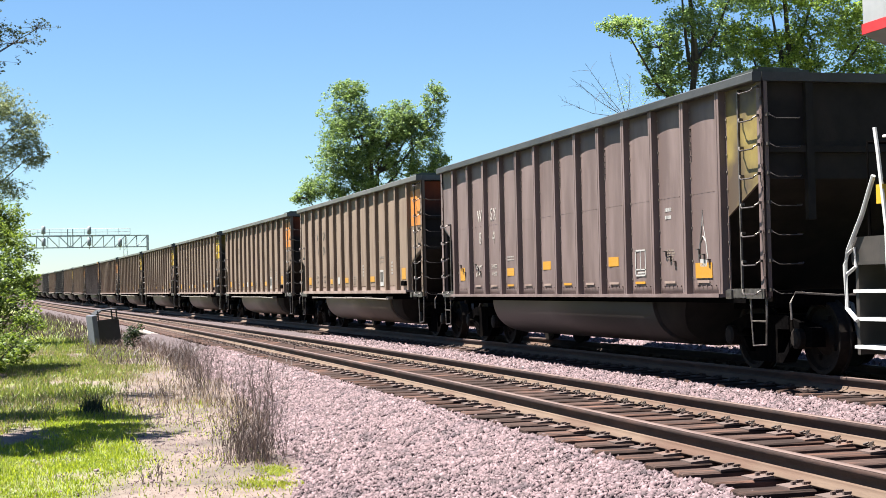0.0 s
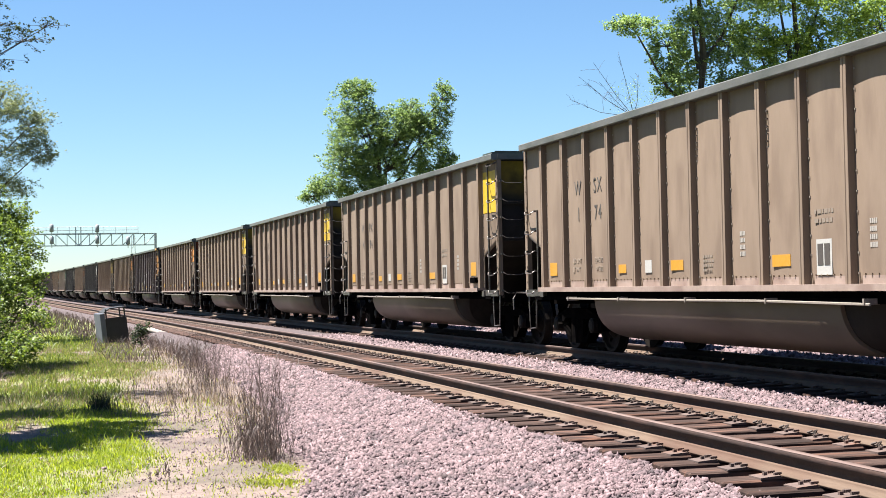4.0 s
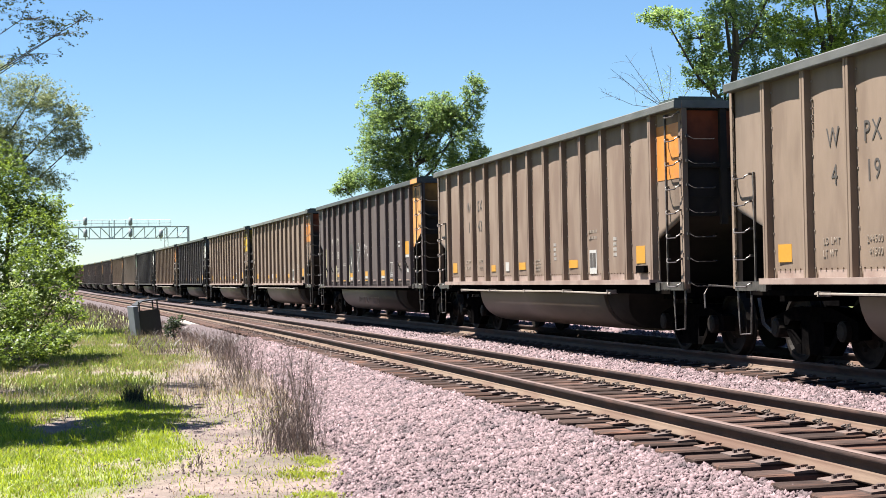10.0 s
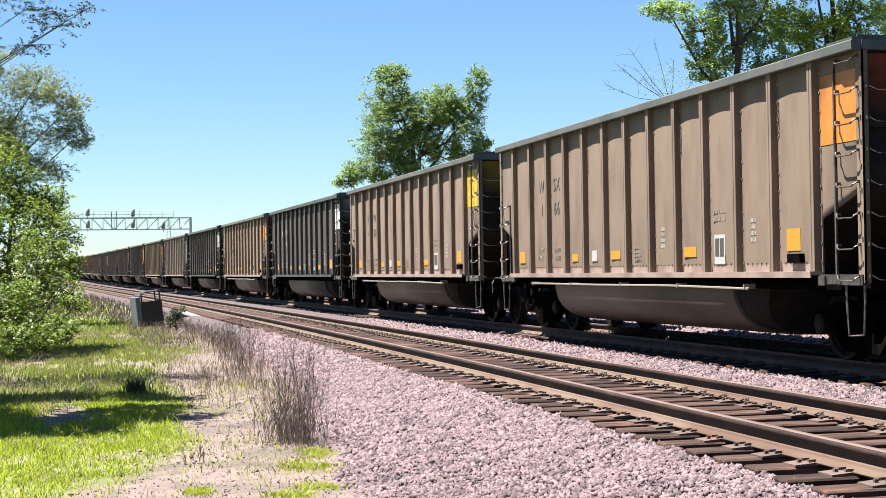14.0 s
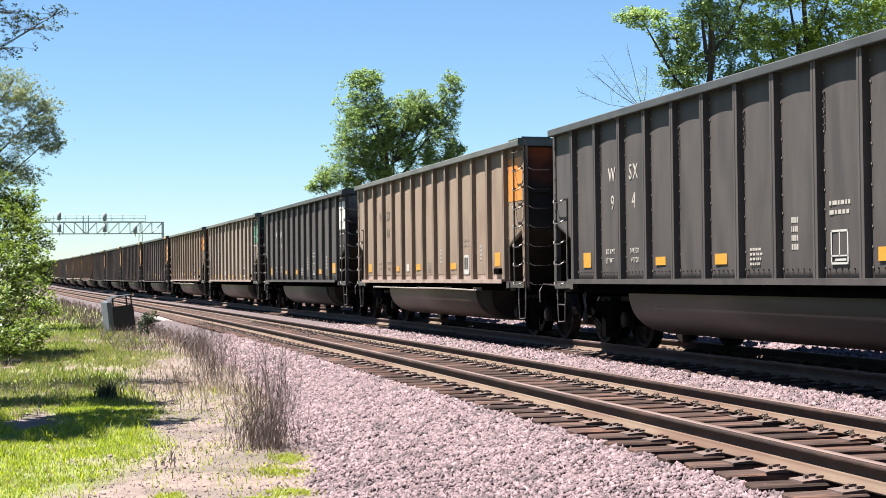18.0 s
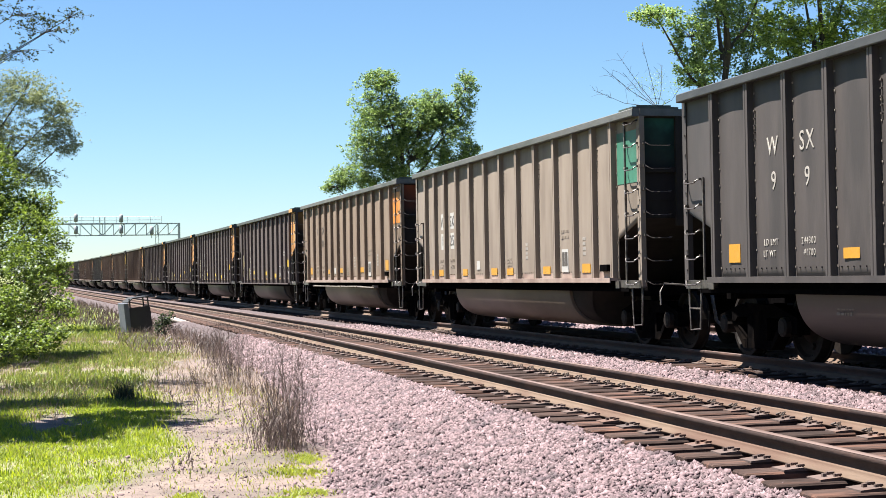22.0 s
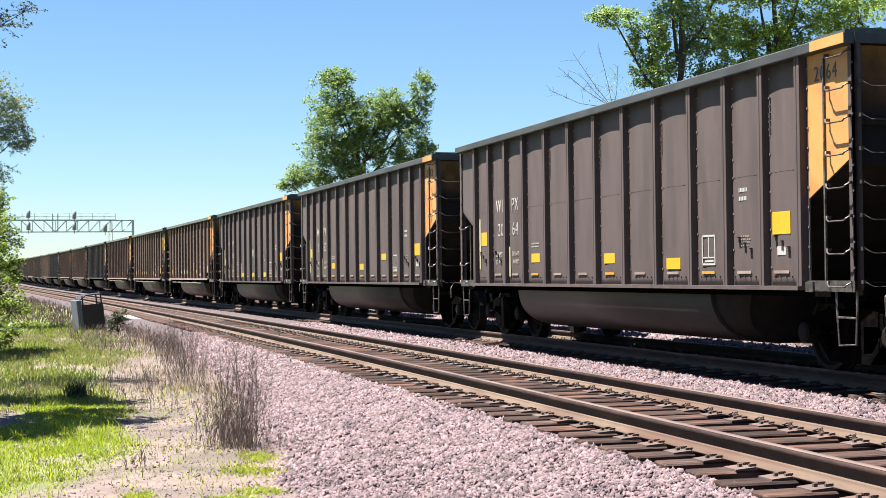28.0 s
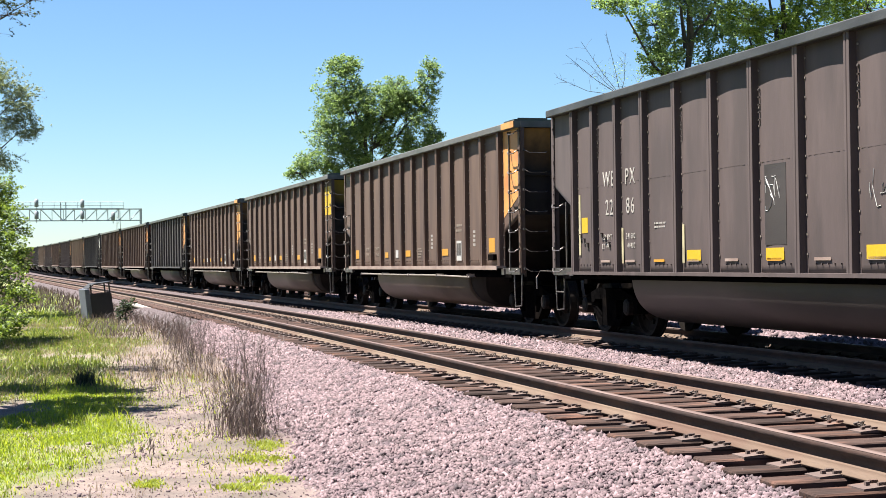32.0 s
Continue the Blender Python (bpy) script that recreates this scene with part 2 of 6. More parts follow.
# Distance haze is mixed into these pale bluish greys of gantry, mast and signals.
M_GALV = surf("hazed_galvanised_steel", (0.286, 0.306, 0.326), (0.367, 0.388, 0.408), 10.0, None, rough=0.5, metal=0.4, bump=0.05)
M_SIGNAL = surf("hazed_signal_housing", (0.149, 0.161, 0.18), (0.186, 0.205, 0.223), 10.0, None, rough=0.6, bump=0.05)
M_BOXGREY = surf("weathered_grey_sheet_metal", (0.0651, 0.0697, 0.088), (0.0838, 0.088, 0.11), 5.0, (0.0465, 0.0488, 0.0609), 2.0, 0.35, 0.6, 0.2, 0.1, 30)
# Black of the cabinet body stands for its unlit front.
M_BOXDARK = surf("shade_black_sheet_metal", (0.00347, 0.00347, 0.00432), (0.00635, 0.00635, 0.00775), 5.0, None, rough=0.6, bump=0.1)
M_LOG = surf("bleached_wood", (0.179, 0.154, 0.137), (0.222, 0.197, 0.176), 8.0, None, rough=0.9, bump=0.3, stretch=(1, 6, 1))
M_LOCOGREY = surf("light_grey_locomotive_paint", (0.201, 0.206, 0.211), (0.239, 0.244, 0.248), 4.0, (0.163, 0.158, 0.153), 1.5, 0.3, 0.45, 0, 0.03, 40)
M_LOCODARK = surf("grimy_brown_locomotive_paint", (0.0237, 0.0193, 0.0162), (0.0344, 0.028, 0.0237), 4.0, (0.015, 0.0129, 0.0108), 1.5, 0.4, 0.55, 0, 0.05, 40)
M_RED = surf("red_stripe_paint", (0.317, 0.0115, 0.0115), (0.357, 0.0173, 0.0173), 6.0, None, rough=0.45, bump=0.02)
M_RAILWHITE = surf("white_handrail_paint", (0.363, 0.363, 0.353), (0.403, 0.403, 0.393), 10.0, None, rough=0.5, bump=0.02)


def ground_material():
    """Pinkish dry earth, turning to matted green where grass covers it."""
    m = surf("dry_ground_with_grass", (0.082, 0.057, 0.05), (0.14, 0.102, 0.09), 5.0, (0.062, 0.046, 0.039), 1.1, 0.5, 0.95, 0, 1.0, 26)
    n, link = m.node_tree.nodes, m.node_tree.links.new
    bsdf = n["Principled BSDF"]
    old = bsdf.inputs["Base Color"].links[0].from_socket
    at, mix = n.new("ShaderNodeAttribute"), n.new("ShaderNodeMix")
    at.attribute_name, mix.data_type = "cover", "RGBA"
    link(at.outputs["Fac"], mix.inputs["Factor"])
    link(old, mix.inputs["A"])
    mix.inputs["B"].default_value = (0.105, 0.135, 0.022, 1.0)
    link(mix.outputs["Result"], bsdf.inputs["Base Color"])
    return m


M_GROUND = ground_material()


# ---- mesh helpers ----
def link_mesh(name, me, parent=None, label=""):
    ob = new(name, me)
    if parent:
        ob.parent = parent
    return tagged(ob, label)


def part(name, bm, material, parent, label="", smooth=False):
    me = bpy.data.meshes.new(name)
    bm.to_mesh(me)
    bm.free()
    me.materials.append(material)
    if smooth:
        me.shade_smooth()
    return link_mesh(name, me, parent, label)


def arrays(name, verts, faces, material, smooth=False):
    """A mesh from numpy arrays: verts n x 3, faces m x k."""
    me = bpy.data.meshes.new(name)
    k, m = faces.shape[1], len(faces)
    me.vertices.add(len(verts))
    me.vertices.foreach_set("co", np.asarray(verts, np.float32).ravel())
    me.loops.add(m * k)
    me.loops.foreach_set("vertex_index", np.asarray(faces, np.int32).ravel())
    me.polygons.add(m)
    me.polygons.foreach_set("loop_start", np.arange(0, m * k, k, dtype=np.int32))
    me.update(calc_edges=True)
    me.validate()
    me.materials.append(material)
    if smooth:
        me.shade_smooth()
    return me


def box(bm, x0, x1, y0, y1, z0, z1):
    v = [bm.verts.new((x, y, z)) for z in (z0, z1) for x, y in ((x0, y0), (x1, y0), (x1, y1), (x0, y1))]
    for f in ((3, 2, 1, 0), (4, 5, 6, 7), (0, 1, 5, 4), (1, 2, 6, 5), (2, 3, 7, 6), (3, 0, 4, 7)):
        bm.faces.new([v[i] for i in f])
    return bm


def prism(bm, outline, axis, a, b):
    """A closed outline of 2D points extruded from a to b along axis (0 x, 1 y, 2 z)."""
    def at(p, w):
        q = list(p)
        q.insert(axis, w)
        return q
    lo, hi = [bm.verts.new(at(p, a)) for p in outline], [bm.verts.new(at(p, b)) for p in outline]
    n = len(outline)
    bm.faces.new(lo[::-1])
    bm.faces.new(hi)
    for i in range(n):
        bm.faces.new((lo[i], lo[(i + 1) % n], hi[(i + 1) % n], hi[i]))
    bmesh.ops.recalc_face_normals(bm, faces=bm.faces[:])
    return bm


def tube(bm, points, r, n=6, r_end=None):
    """A round bar along points, tapering to r_end."""
    pts = [Vector(p) for p in points]
    rings = []
    for i, p in enumerate(pts):
        d = (pts[min(i + 1, len(pts) - 1)] - pts[max(i - 1, 0)]).normalized()
        side = d.cross((0, 0, 1) if abs(d.z) < 0.95 else (1, 0, 0)).normalized()
        up = side.cross(d)
        w = r if r_end is None else r + (r_end - r) * i / (len(pts) - 1)
        rings.append([bm.verts.new(p + (side * math.cos(q) + up * math.sin(q)) * w) for q in (2 * math.pi * k / n for k in range(n))])
    for a, b in zip(rings, rings[1:]):
        for k in range(n):
            bm.faces.new((a[k], a[(k + 1) % n], b[(k + 1) % n], b[k]))
    bm.faces.new(rings[0])
    bm.faces.new(rings[-1][::-1])
    return bm


def lathe(bm, profile, n=24, axis=0):
    """Points (along, radius) turned round the axis."""
    rings = []
    for w, r in profile:
        ring = []
        for k in range(n):
            a, b = r * math.cos(2 * math.pi * k / n), r * math.sin(2 * math.pi * k / n)
            ring.append(bm.verts.new((w, a, b) if axis == 0 else (a, b, w)))
        rings.append(ring)
    for a, b in zip(rings, rings[1:]):
        for k in range(n):
            bm.faces.new((a[k], a[(k + 1) % n], b[(k + 1) % n], b[k]))
    bm.faces.new(rings[0])
    bm.faces.new(rings[-1])
    bmesh.ops.recalc_face_normals(bm, faces=bm.faces[:])
    return bm


# ---- the line: a curve to the left that straightens far off, falling a little ----
A2, A3, A4 = 5.662, -2.219, 0.3143
G1, G2 = -0.6846, 0.1225
FAR, BACK = 2.1, -0.4


def line_shift(u):
    def f(v):
        return -(A2 * v**2 + (A3 * v**3 + A4 * v**4 if v > 0 else 0))

    def df(v):
        return -(2 * A2 * v + (3 * A3 * v**2 + 4 * A4 * v**3 if v > 0 else 0))
    w = min(max(u, BACK), FAR)
    return f(w) + df(w) * (u - w), -df(w) / 100


def line_fall(u):
    w = min(max(u, -1.0), 2.0)
    return G1 * w + G2 * w * w + (G1 + 2 * G2 * w) * (u - w) * (0.3 if u > w else 1)


def on_line(s, lat=0.0, z=0.0):
    """World place and heading (radians) at s metres along the line."""
    shift, th = line_shift(s / 100)
    return Vector((shift + lat * math.cos(th), s + lat * math.sin(th), z + line_fall(s / 100))), th


def line_pose(s, lat=0.0, z=0.0):
    p, th = on_line(s, lat, z)
    q, _ = on_line(s + 1, lat, z)
    r, _ = on_line(s - 1, lat, z)
    d = q - r
    return Matrix.Translation(p) @ Euler((math.atan2(d.z, d.xy.length), 0, th)).to_matrix().to_4x4()


TRACKS = {"railway_track_1": 5.57, "railway_track_2": 9.885, "railway_track_3": 14.2}
TIE_TOP = -0.185


# ---- ground and ballast ----
def toe(s):
    """Where the near ballast shoulder meets the ground, from the line."""
    return float(np.interp(s, (0, 10, 15, 20, 27, 39, 60), (1.1, 1.68, 2.2, 2.7, 3.2, 3.6, 3.7)))


def ground_z(x, y):
    s = min(max(y, -300), 600)
    near = -0.60 + 0.05 * noise.noise((x * 0.5, y * 0.5, 0)) + 0.02 * noise.noise((x * 2.3, y * 2.3, 4))
    return near + line_fall(s / 100)


def line_toe(y):
    return on_line(y, toe(y))[0].x


def green(x, y):
    """Share of the ground that grass covers: thick by the trees, thin on the worn path by the ballast."""
    edge = line_toe(y) - x
    if edge < 0.15:
        return 0
    patch = noise.noise((x * 0.9, y * 0.3, 3)) + 0.6 * noise.noise((x * 2.4, y * 1.1, 8))
    path = min(max((edge - float(np.interp(y, (9, 13, 16, 19, 22, 25, 30, 36), (2.7, 1.75, 1.15, 1.1, 1.5, 1.8, 1.6, 0.6)))) / 0.7, 0), 1)
    return min(max(0.8 + patch * 1.4, 0), 1) * (0.05 + 0.95 * path)


def cover_share(x, y):
    return green(x, y) if y < 70 and x < 6 else 0.7


def build_ground():
    xs = np.unique(np.concatenate([[-2500, -900, -400, -200, -120, -80, -55, -40, -30, -22, -16], np.arange(-12, 5, 0.25), np.arange(5, 30, 2.0), [35, 45, 60, 90, 140, 220, 400, 900, 2500]]))
    ys = np.unique(np.concatenate([[-2500, -900, -400, -200, -120, -80, -50, -30, -20, -14, -10], np.arange(-8, 60, 0.4), np.arange(60, 130, 3.0), [140, 160, 190, 230, 280, 340, 420, 520, 700, 1100, 1800, 3500]]))
    verts = np.array([(x, y, ground_z(x, y)) for y in ys for x in xs])
    w = len(xs)
    i = np.arange(len(ys) - 1)[:, None] * w + np.arange(w - 1)[None]
    i = i.ravel()
    me = arrays("ground", verts, np.stack([i, i + 1, i + 1 + w, i + w], 1), M_GROUND, True)
    cover = me.attributes.new("cover", "FLOAT", "POINT")
    cover.data.foreach_set("value", np.array([cover_share(x, y) for y in ys for x in xs], np.float32))
    tagged(link_mesh("ground", me), "uneven dry earth with patches of spring grass beside the railway", "ground", kind="structure")


def bed_z(lat, s):
    t = toe(s)
    if lat < 4.15:
        k = (lat - t) / (4.15 - t)
        z = -0.66 + 0.42 * min(max(k, 0), 1) ** 0.8 if k > 0 else -0.66 + (lat - t) * 0.3
    elif lat < 15.7:
        z = -0.24
        if min(abs(lat - c) for c in TRACKS.values()) < 1.2:
            z = -0.30
        z += -0.05 * max(0, 1 - abs(lat - 7.73) / 0.9)
        z = max(z, -0.215) if lat > 12.7 else z
    else:
        z = -0.24 - (lat - 15.7) * 0.25
    return z + 0.018 * noise.noise((lat * 3.1, s * 3.1, 7)) + 0.012 * noise.noise((lat * 9, s * 9, 2))


def build_bed():
    us = np.concatenate([np.arange(-0.3, 1.0, 0.13), [1]])
    lats = np.concatenate([np.arange(0, 1.001, 0.05), np.arange(4.3, 9, 0.1), np.arange(9, 15.8, 0.4), [16.4, 17.4]])
    ss = np.unique(np.concatenate([np.arange(-330, 5, 5.0), np.arange(5, 40, 0.12), np.arange(40, 80, 0.5), np.arange(80, 200, 4.0), np.arange(200, 701, 20.0)]))
    verts = []
    for s in ss:
        for l in lats:
            lat = toe(s) - 0.25 + (4.15 - toe(s) + 0.25) * l if l <= 1.001 else l
            p, _ = on_line(s, lat, bed_z(lat, s))
            verts.append(p)
    w = len(lats)
    i = (np.arange(len(ss) - 1)[:, None] * w + np.arange(w - 1)[None]).ravel()
    me = arrays("ballast_bed", np.array(verts), np.stack([i, i + 1, i + 1 + w, i + w], 1), M_BALLAST)
    tagged(link_mesh("ballast_bed", me), "bed of pinkish crushed granite ballast under the tracks", "ballast", kind="structure")


build_ground()
build_bed()

# ---- tracks ----
RAIL = [(-0.07, 0), (0.07, 0), (0.07, 0.012), (0.02, 0.03), (0.01, 0.045), (0.01, 0.12), (0.036, 0.135), (0.036, 0.168), (0.03, 0.175), (-0.03, 0.175), (-0.036, 0.168), (-0.036, 0.135), (-0.01, 0.12), (-0.01, 0.045), (-0.02, 0.03), (-0.07, 0.012)]
FOOT = [(-0.074, 0.002), (-0.074, 0.016), (-0.027, 0.036), (-0.016, 0.056), (-0.0115, 0.07), (-0.009, 0.05)]


def sweep(name, outline, lat, z0, ss, material, closed=True):
    n = len(outline)
    verts = np.array([on_line(s, lat + a, z0 + b)[0] for s in ss for a, b in outline])
    k = np.arange(n if closed else n - 1)
    i = (np.arange(len(ss) - 1)[:, None] * n)
    f = np.stack([i + k, i + (k + 1) % n, i + n + (k + 1) % n, i + n + k], -1).reshape(-1, 4)
    return arrays(name, verts, f, material)


def tie_mesh():
    bm = bmesh.new()
    box(bm, -1.3, 1.3, -0.115, 0.115, -0.17, 0)
    bmesh.ops.bevel(bm, geom=bm.edges[:], offset=0.012, segments=1, affect="EDGES")
    for v in bm.verts:
        v.co += Vector((0, noise.noise(v.co * 3) * 0.008, noise.noise(v.co * 5) * 0.006))
    me = bpy.data.meshes.new("tie")
    bm.to_mesh(me)
    bm.free()
    me.materials.append(M_TIE)
    return me


def plate_mesh():
    """Rolled plate with shoulders and four spike heads."""
    bm = bmesh.new()
    prism(bm, [(-0.235, 0), (0.235, 0), (0.235, 0.012), (0.085, 0.024), (0.08, 0.014), (-0.08, 0.014), (-0.085, 0.024), (-0.235, 0.012)], 1, -0.095, 0.095)
    for x in (-0.105, 0.105):
        for y in (-0.05, 0.05):
            k = 1 if x < 0 else -1
            box(bm, x - 0.012, x + 0.012, y - 0.011, y + 0.011, 0.01, 0.04)
            box(bm, min(x, x + k * 0.04), max(x, x + k * 0.04), y - 0.014, y + 0.014, 0.028, 0.042)
    for x in (-0.16, 0.16):
        box(bm, x - 0.013, x + 0.013, -0.013, 0.013, 0.008, 0.04)
    me = bpy.data.meshes.new("tie_plate")
    bm.to_mesh(me)
    bm.free()
    me.materials.append(M_PLATE)
    return me


def anchor_mesh():
    """Curled spring clip that grips the rail foot beside a tie."""
    bm = bmesh.new()
    tube(bm, [(-0.09, -0.02, 0.0), (-0.10, 0.0, 0.045), (-0.06, 0.02, 0.05), (-0.05, 0.045, 0.03), (-0.10, 0.055, 0.02), (-0.14, 0.03, 0.035), (-0.12, -0.01, 0.05)], 0.009, 5)
    me = bpy.data.meshes.new("rail_clip")
    bm.to_mesh(me)
    bm.free()
    me.materials.append(M_CLIP)
    return me


TIE_ME, PLATE_ME, CLIP_ME = tie_mesh(), plate_mesh(), anchor_mesh()
TIE_0, TIE_STEP = 8.431, 0.5142
RAIL_S = np.unique(np.concatenate([np.arange(-330, 0, 5.0), np.arange(0, 90, 1.0), np.arange(90, 260, 4.0), np.arange(260, 700, 20.0)]))


def merged(name, me, poses, material, parent, label=""):
    """Many copies of one mesh joined to a single part."""
    nv = len(me.vertices)
    co = np.empty(nv * 3, np.float32)
    me.vertices.foreach_get("co", co)
    co = np.c_[co.reshape(-1, 3), np.ones(nv)]
    tris = [tuple(p.vertices) for p in me.polygons]
    quads = np.array([t if len(t) == 4 else (*t, t[-1]) for t in tris if len(t) in (3, 4)])
    faces3 = []
    for t in tris:
        for k in range(1, len(t) - 1):
            faces3.append((t[0], t[k], t[k + 1]))
    faces3 = np.array(faces3)
    allv = np.concatenate([(co @ np.array(m).T)[:, :3] for m in poses])
    allf = (faces3[None] + (np.arange(len(poses)) * nv)[:, None, None]).reshape(-1, 3)
    return tagged(link_mesh(name, arrays(name, allv, allf, material), parent, label), kind="stuff")


def track_far(lat):
    return lat > 12


def build_track(name, lat, single, far):
    track = tagged(new(name), "standard gauge track of brown steel rails on dark timber ties", "railway track", kind="structure")
    for side in (-0.7525, 0.7525):
        rail = link_mesh("rail", sweep("rail", RAIL, lat + side, -0.175, RAIL_S, M_RAIL), track)
        link_mesh("running_surface", sweep("running_surface", [(-0.034, -0.004), (0.034, -0.004), (0.031, 0.003), (-0.031, 0.003)], lat + side, 0.0, RAIL_S, M_RAILTOP), rail, "polished steel running surface")
        None if track_far(lat) else link_mesh("rail_foot_dust", sweep("rail_foot_dust", FOOT, lat + side, -0.175, RAIL_S, M_RAILFOOT), rail, "tan flange of the rail, paler where sun strikes it")
    rnd = random.Random(3)
    loose = {"tie": [], "tie_plate": [], "rail_clip": []}
    for k in range(-60, 560):
        s = TIE_0 + k * TIE_STEP
        m = line_pose(s + rnd.uniform(-0.02, 0.02), lat, TIE_TOP) @ pose(rnd.uniform(-0.03, 0.03), 0, 0, 0, 0, rnd.uniform(-0.8, 0.8))
        things = [("tie", TIE_ME, m)]
        if s < far:
            for side in (-0.7525, 0.7525):
                things.append(("tie_plate", PLATE_ME, line_pose(s, lat + side, TIE_TOP)))
                things.append(("rail_clip", CLIP_ME, line_pose(s + 0.13, lat + side, TIE_TOP + 0.012) @ pose(0, 0, 0, 0, 0, 180 if side < 0 else 0)))
        for kind, me, place in things:
            if single and 4 < s < 46:
                ob = link_mesh(kind, me, track)
                ob.matrix_basis = place
            else:
                loose[kind].append(place)
    for kind, me, material in (("tie", TIE_ME, M_TIE), ("tie_plate", PLATE_ME, M_PLATE), ("rail_clip", CLIP_ME, M_CLIP)):
        if loose[kind]:
            merged({"tie": "further_ties", "tie_plate": "further_tie_plates", "rail_clip": "further_rail_clips"}[kind], me, loose[kind], material, track)


for track_name, track_lat in TRACKS.items():
    build_track(track_name, track_lat, track_name == "railway_track_1", 70 if track_name == "railway_track_1" else 40)

# ---- coal gondolas ----
HALF, SIDE, TOP, SILL = 7.22, 1.6, 3.685, 1.07
RIBS = [-6.15, -5.08, -4.03, -3.01, -2.01, -1.0, 0.0, 1.0, 2.01, 3.01, 4.03, 5.08, 6.15]
RIBS_STEEP = [-6.14, -5.27, -4.33, -3.33, -2.22, -1.11, 0.0, 1.11, 2.22, 3.33, 4.33, 5.27, 6.14]
POOL = {}


def pooled(parent, name, key, material, build, label="", at=None, smooth=False):
    """A part whose mesh is made once for each material and shared."""
    if (key, material.name) not in POOL:
        bm = bmesh.new()
        build(bm)
        me = bpy.data.meshes.new(name)
        bm.to_mesh(me)
        bm.free()
        me.materials.append(material)
        if smooth:
            me.shade_smooth()
        POOL[key, material.name] = me
    ob = link_mesh(name, POOL[key, material.name], parent, label)
    if at is not None:
        ob.matrix_basis = at
    return ob


def side_sheet(bm, cut, drop, ribs):
    """Plate bellied out a little between the posts, with open corners under the slope sheets and a row of bolts at the foot."""
    a, b, end, foot, top = ribs[0], ribs[-1], HALF - 0.05, SILL - drop, TOP - 0.02
    ys = [-end, a - 0.003] + [y0 + (y1 - y0) * k / 8 for y0, y1 in zip(ribs, ribs[1:]) for k in range(8)] + [b, b + 0.003, end]
    sheets = []
    for thick in (-0.012, 0.012):
        columns = []
        for y in ys:
            low = foot if a - 0.001 < y < b + 0.001 else cut[1] + (cut[0] - cut[1]) * (end - abs(y)) / (end + a)
            gap = next(((y - y0) / (y1 - y0) for y0, y1 in zip(ribs, ribs[1:]) if y0 <= y <= y1), 0.0)
            column = []
            for k in range(7):
                z = low + (top - low) * (0, 0.05, 0.12, 0.35, 0.65, 0.9, 1)[k]
                belly = 0.024 * math.sin(math.pi * gap) * min(1.0, (z - foot) / 0.3) * min(1.0, max(0.35, (top - z) / 0.4))
                column.append(bm.verts.new((thick - belly, y, z)))
            columns.append(column)
        sheets.append(columns)
    outer, inner = sheets
    for i in range(len(ys) - 1):
        for k in range(6):
            bm.faces.new((outer[i][k], outer[i][k + 1], outer[i + 1][k + 1], outer[i + 1][k])).smooth = True
            bm.faces.new((inner[i][k], inner[i + 1][k], inner[i + 1][k + 1], inner[i][k + 1])).smooth = True
        bm.faces.new((outer[i][0], outer[i + 1][0], inner[i + 1][0], inner[i][0]))
        bm.faces.new((outer[i][6], inner[i][6], inner[i + 1][6], outer[i + 1][6]))
    for k in range(6):
        bm.faces.new((outer[0][k], inner[0][k], inner[0][k + 1], outer[0][k + 1]))
        bm.faces.new((outer[-1][k], outer[-1][k + 1], inner[-1][k + 1], inner[-1][k]))
    if cut[1] > 2.2:
        for y0, y1 in zip(ribs, ribs[1:]):
            for k in range(8):
                x = -0.0135 - 0.024 * math.sin(math.pi * (k + 0.5) / 8)
                box(bm, x, x + 0.01, y0 + (y1 - y0) * k / 8, y0 + (y1 - y0) * (k + 1) / 8, 2.33, 2.336)
    for y0 in ribs[:-1]:
        for k in range(6):
            y = y0 + 0.15 + k * 0.135
            box(bm, -0.04, -0.012, y - 0.009, y + 0.009, foot + 0.14, foot + 0.158)


def rib(bm, drop):
    """Pressed hat-section side stake with a groove down its face and a narrow welded flange."""
    z0, z1 = SILL + 0.04 - drop, TOP - 0.1
    prism(bm, [(0.0, 0.062), (-0.104, 0.058), (-0.108, 0.05), (-0.108, 0.012), (-0.099, 0.006), (-0.099, -0.006), (-0.108, -0.012), (-0.108, -0.05), (-0.104, -0.058), (0.0, -0.062)], 2, z0, z1)
    box(bm, -0.018, 0.0, -0.098, -0.058, z0, z1)


def bolt_row(bm):
    """Bolt heads along the flange of a stake."""
    for k in range(11):
        z = SILL + 0.16 + k * 0.22
        box(bm, -0.03, -0.012, -0.104, -0.086, z - 0.011, z + 0.011)


def hook(bm):
    """Small door-hook bracket near the top of a stake."""
    box(bm, -0.018, -0.012, -0.01, 0.01, 2.92, 3.26)
    for z in (2.84, 2.93, 3.02, 3.11, 3.2):
        box(bm, -0.045, -0.012, -0.012, 0.016, z - 0.009, z + 0.009)


def step_bracket(bm):
    """Three small angle brackets stepping down a panel."""
    for k in range(3):
        y, z = 0.16 - k * 0.15, 0.08 - k * 0.07
        box(bm, -0.08, -0.012, y - 0.03, y + 0.03, z - 0.006, z + 0.006)
        box(bm, -0.06, -0.012, y - 0.03, y - 0.018, z - 0.07, z)


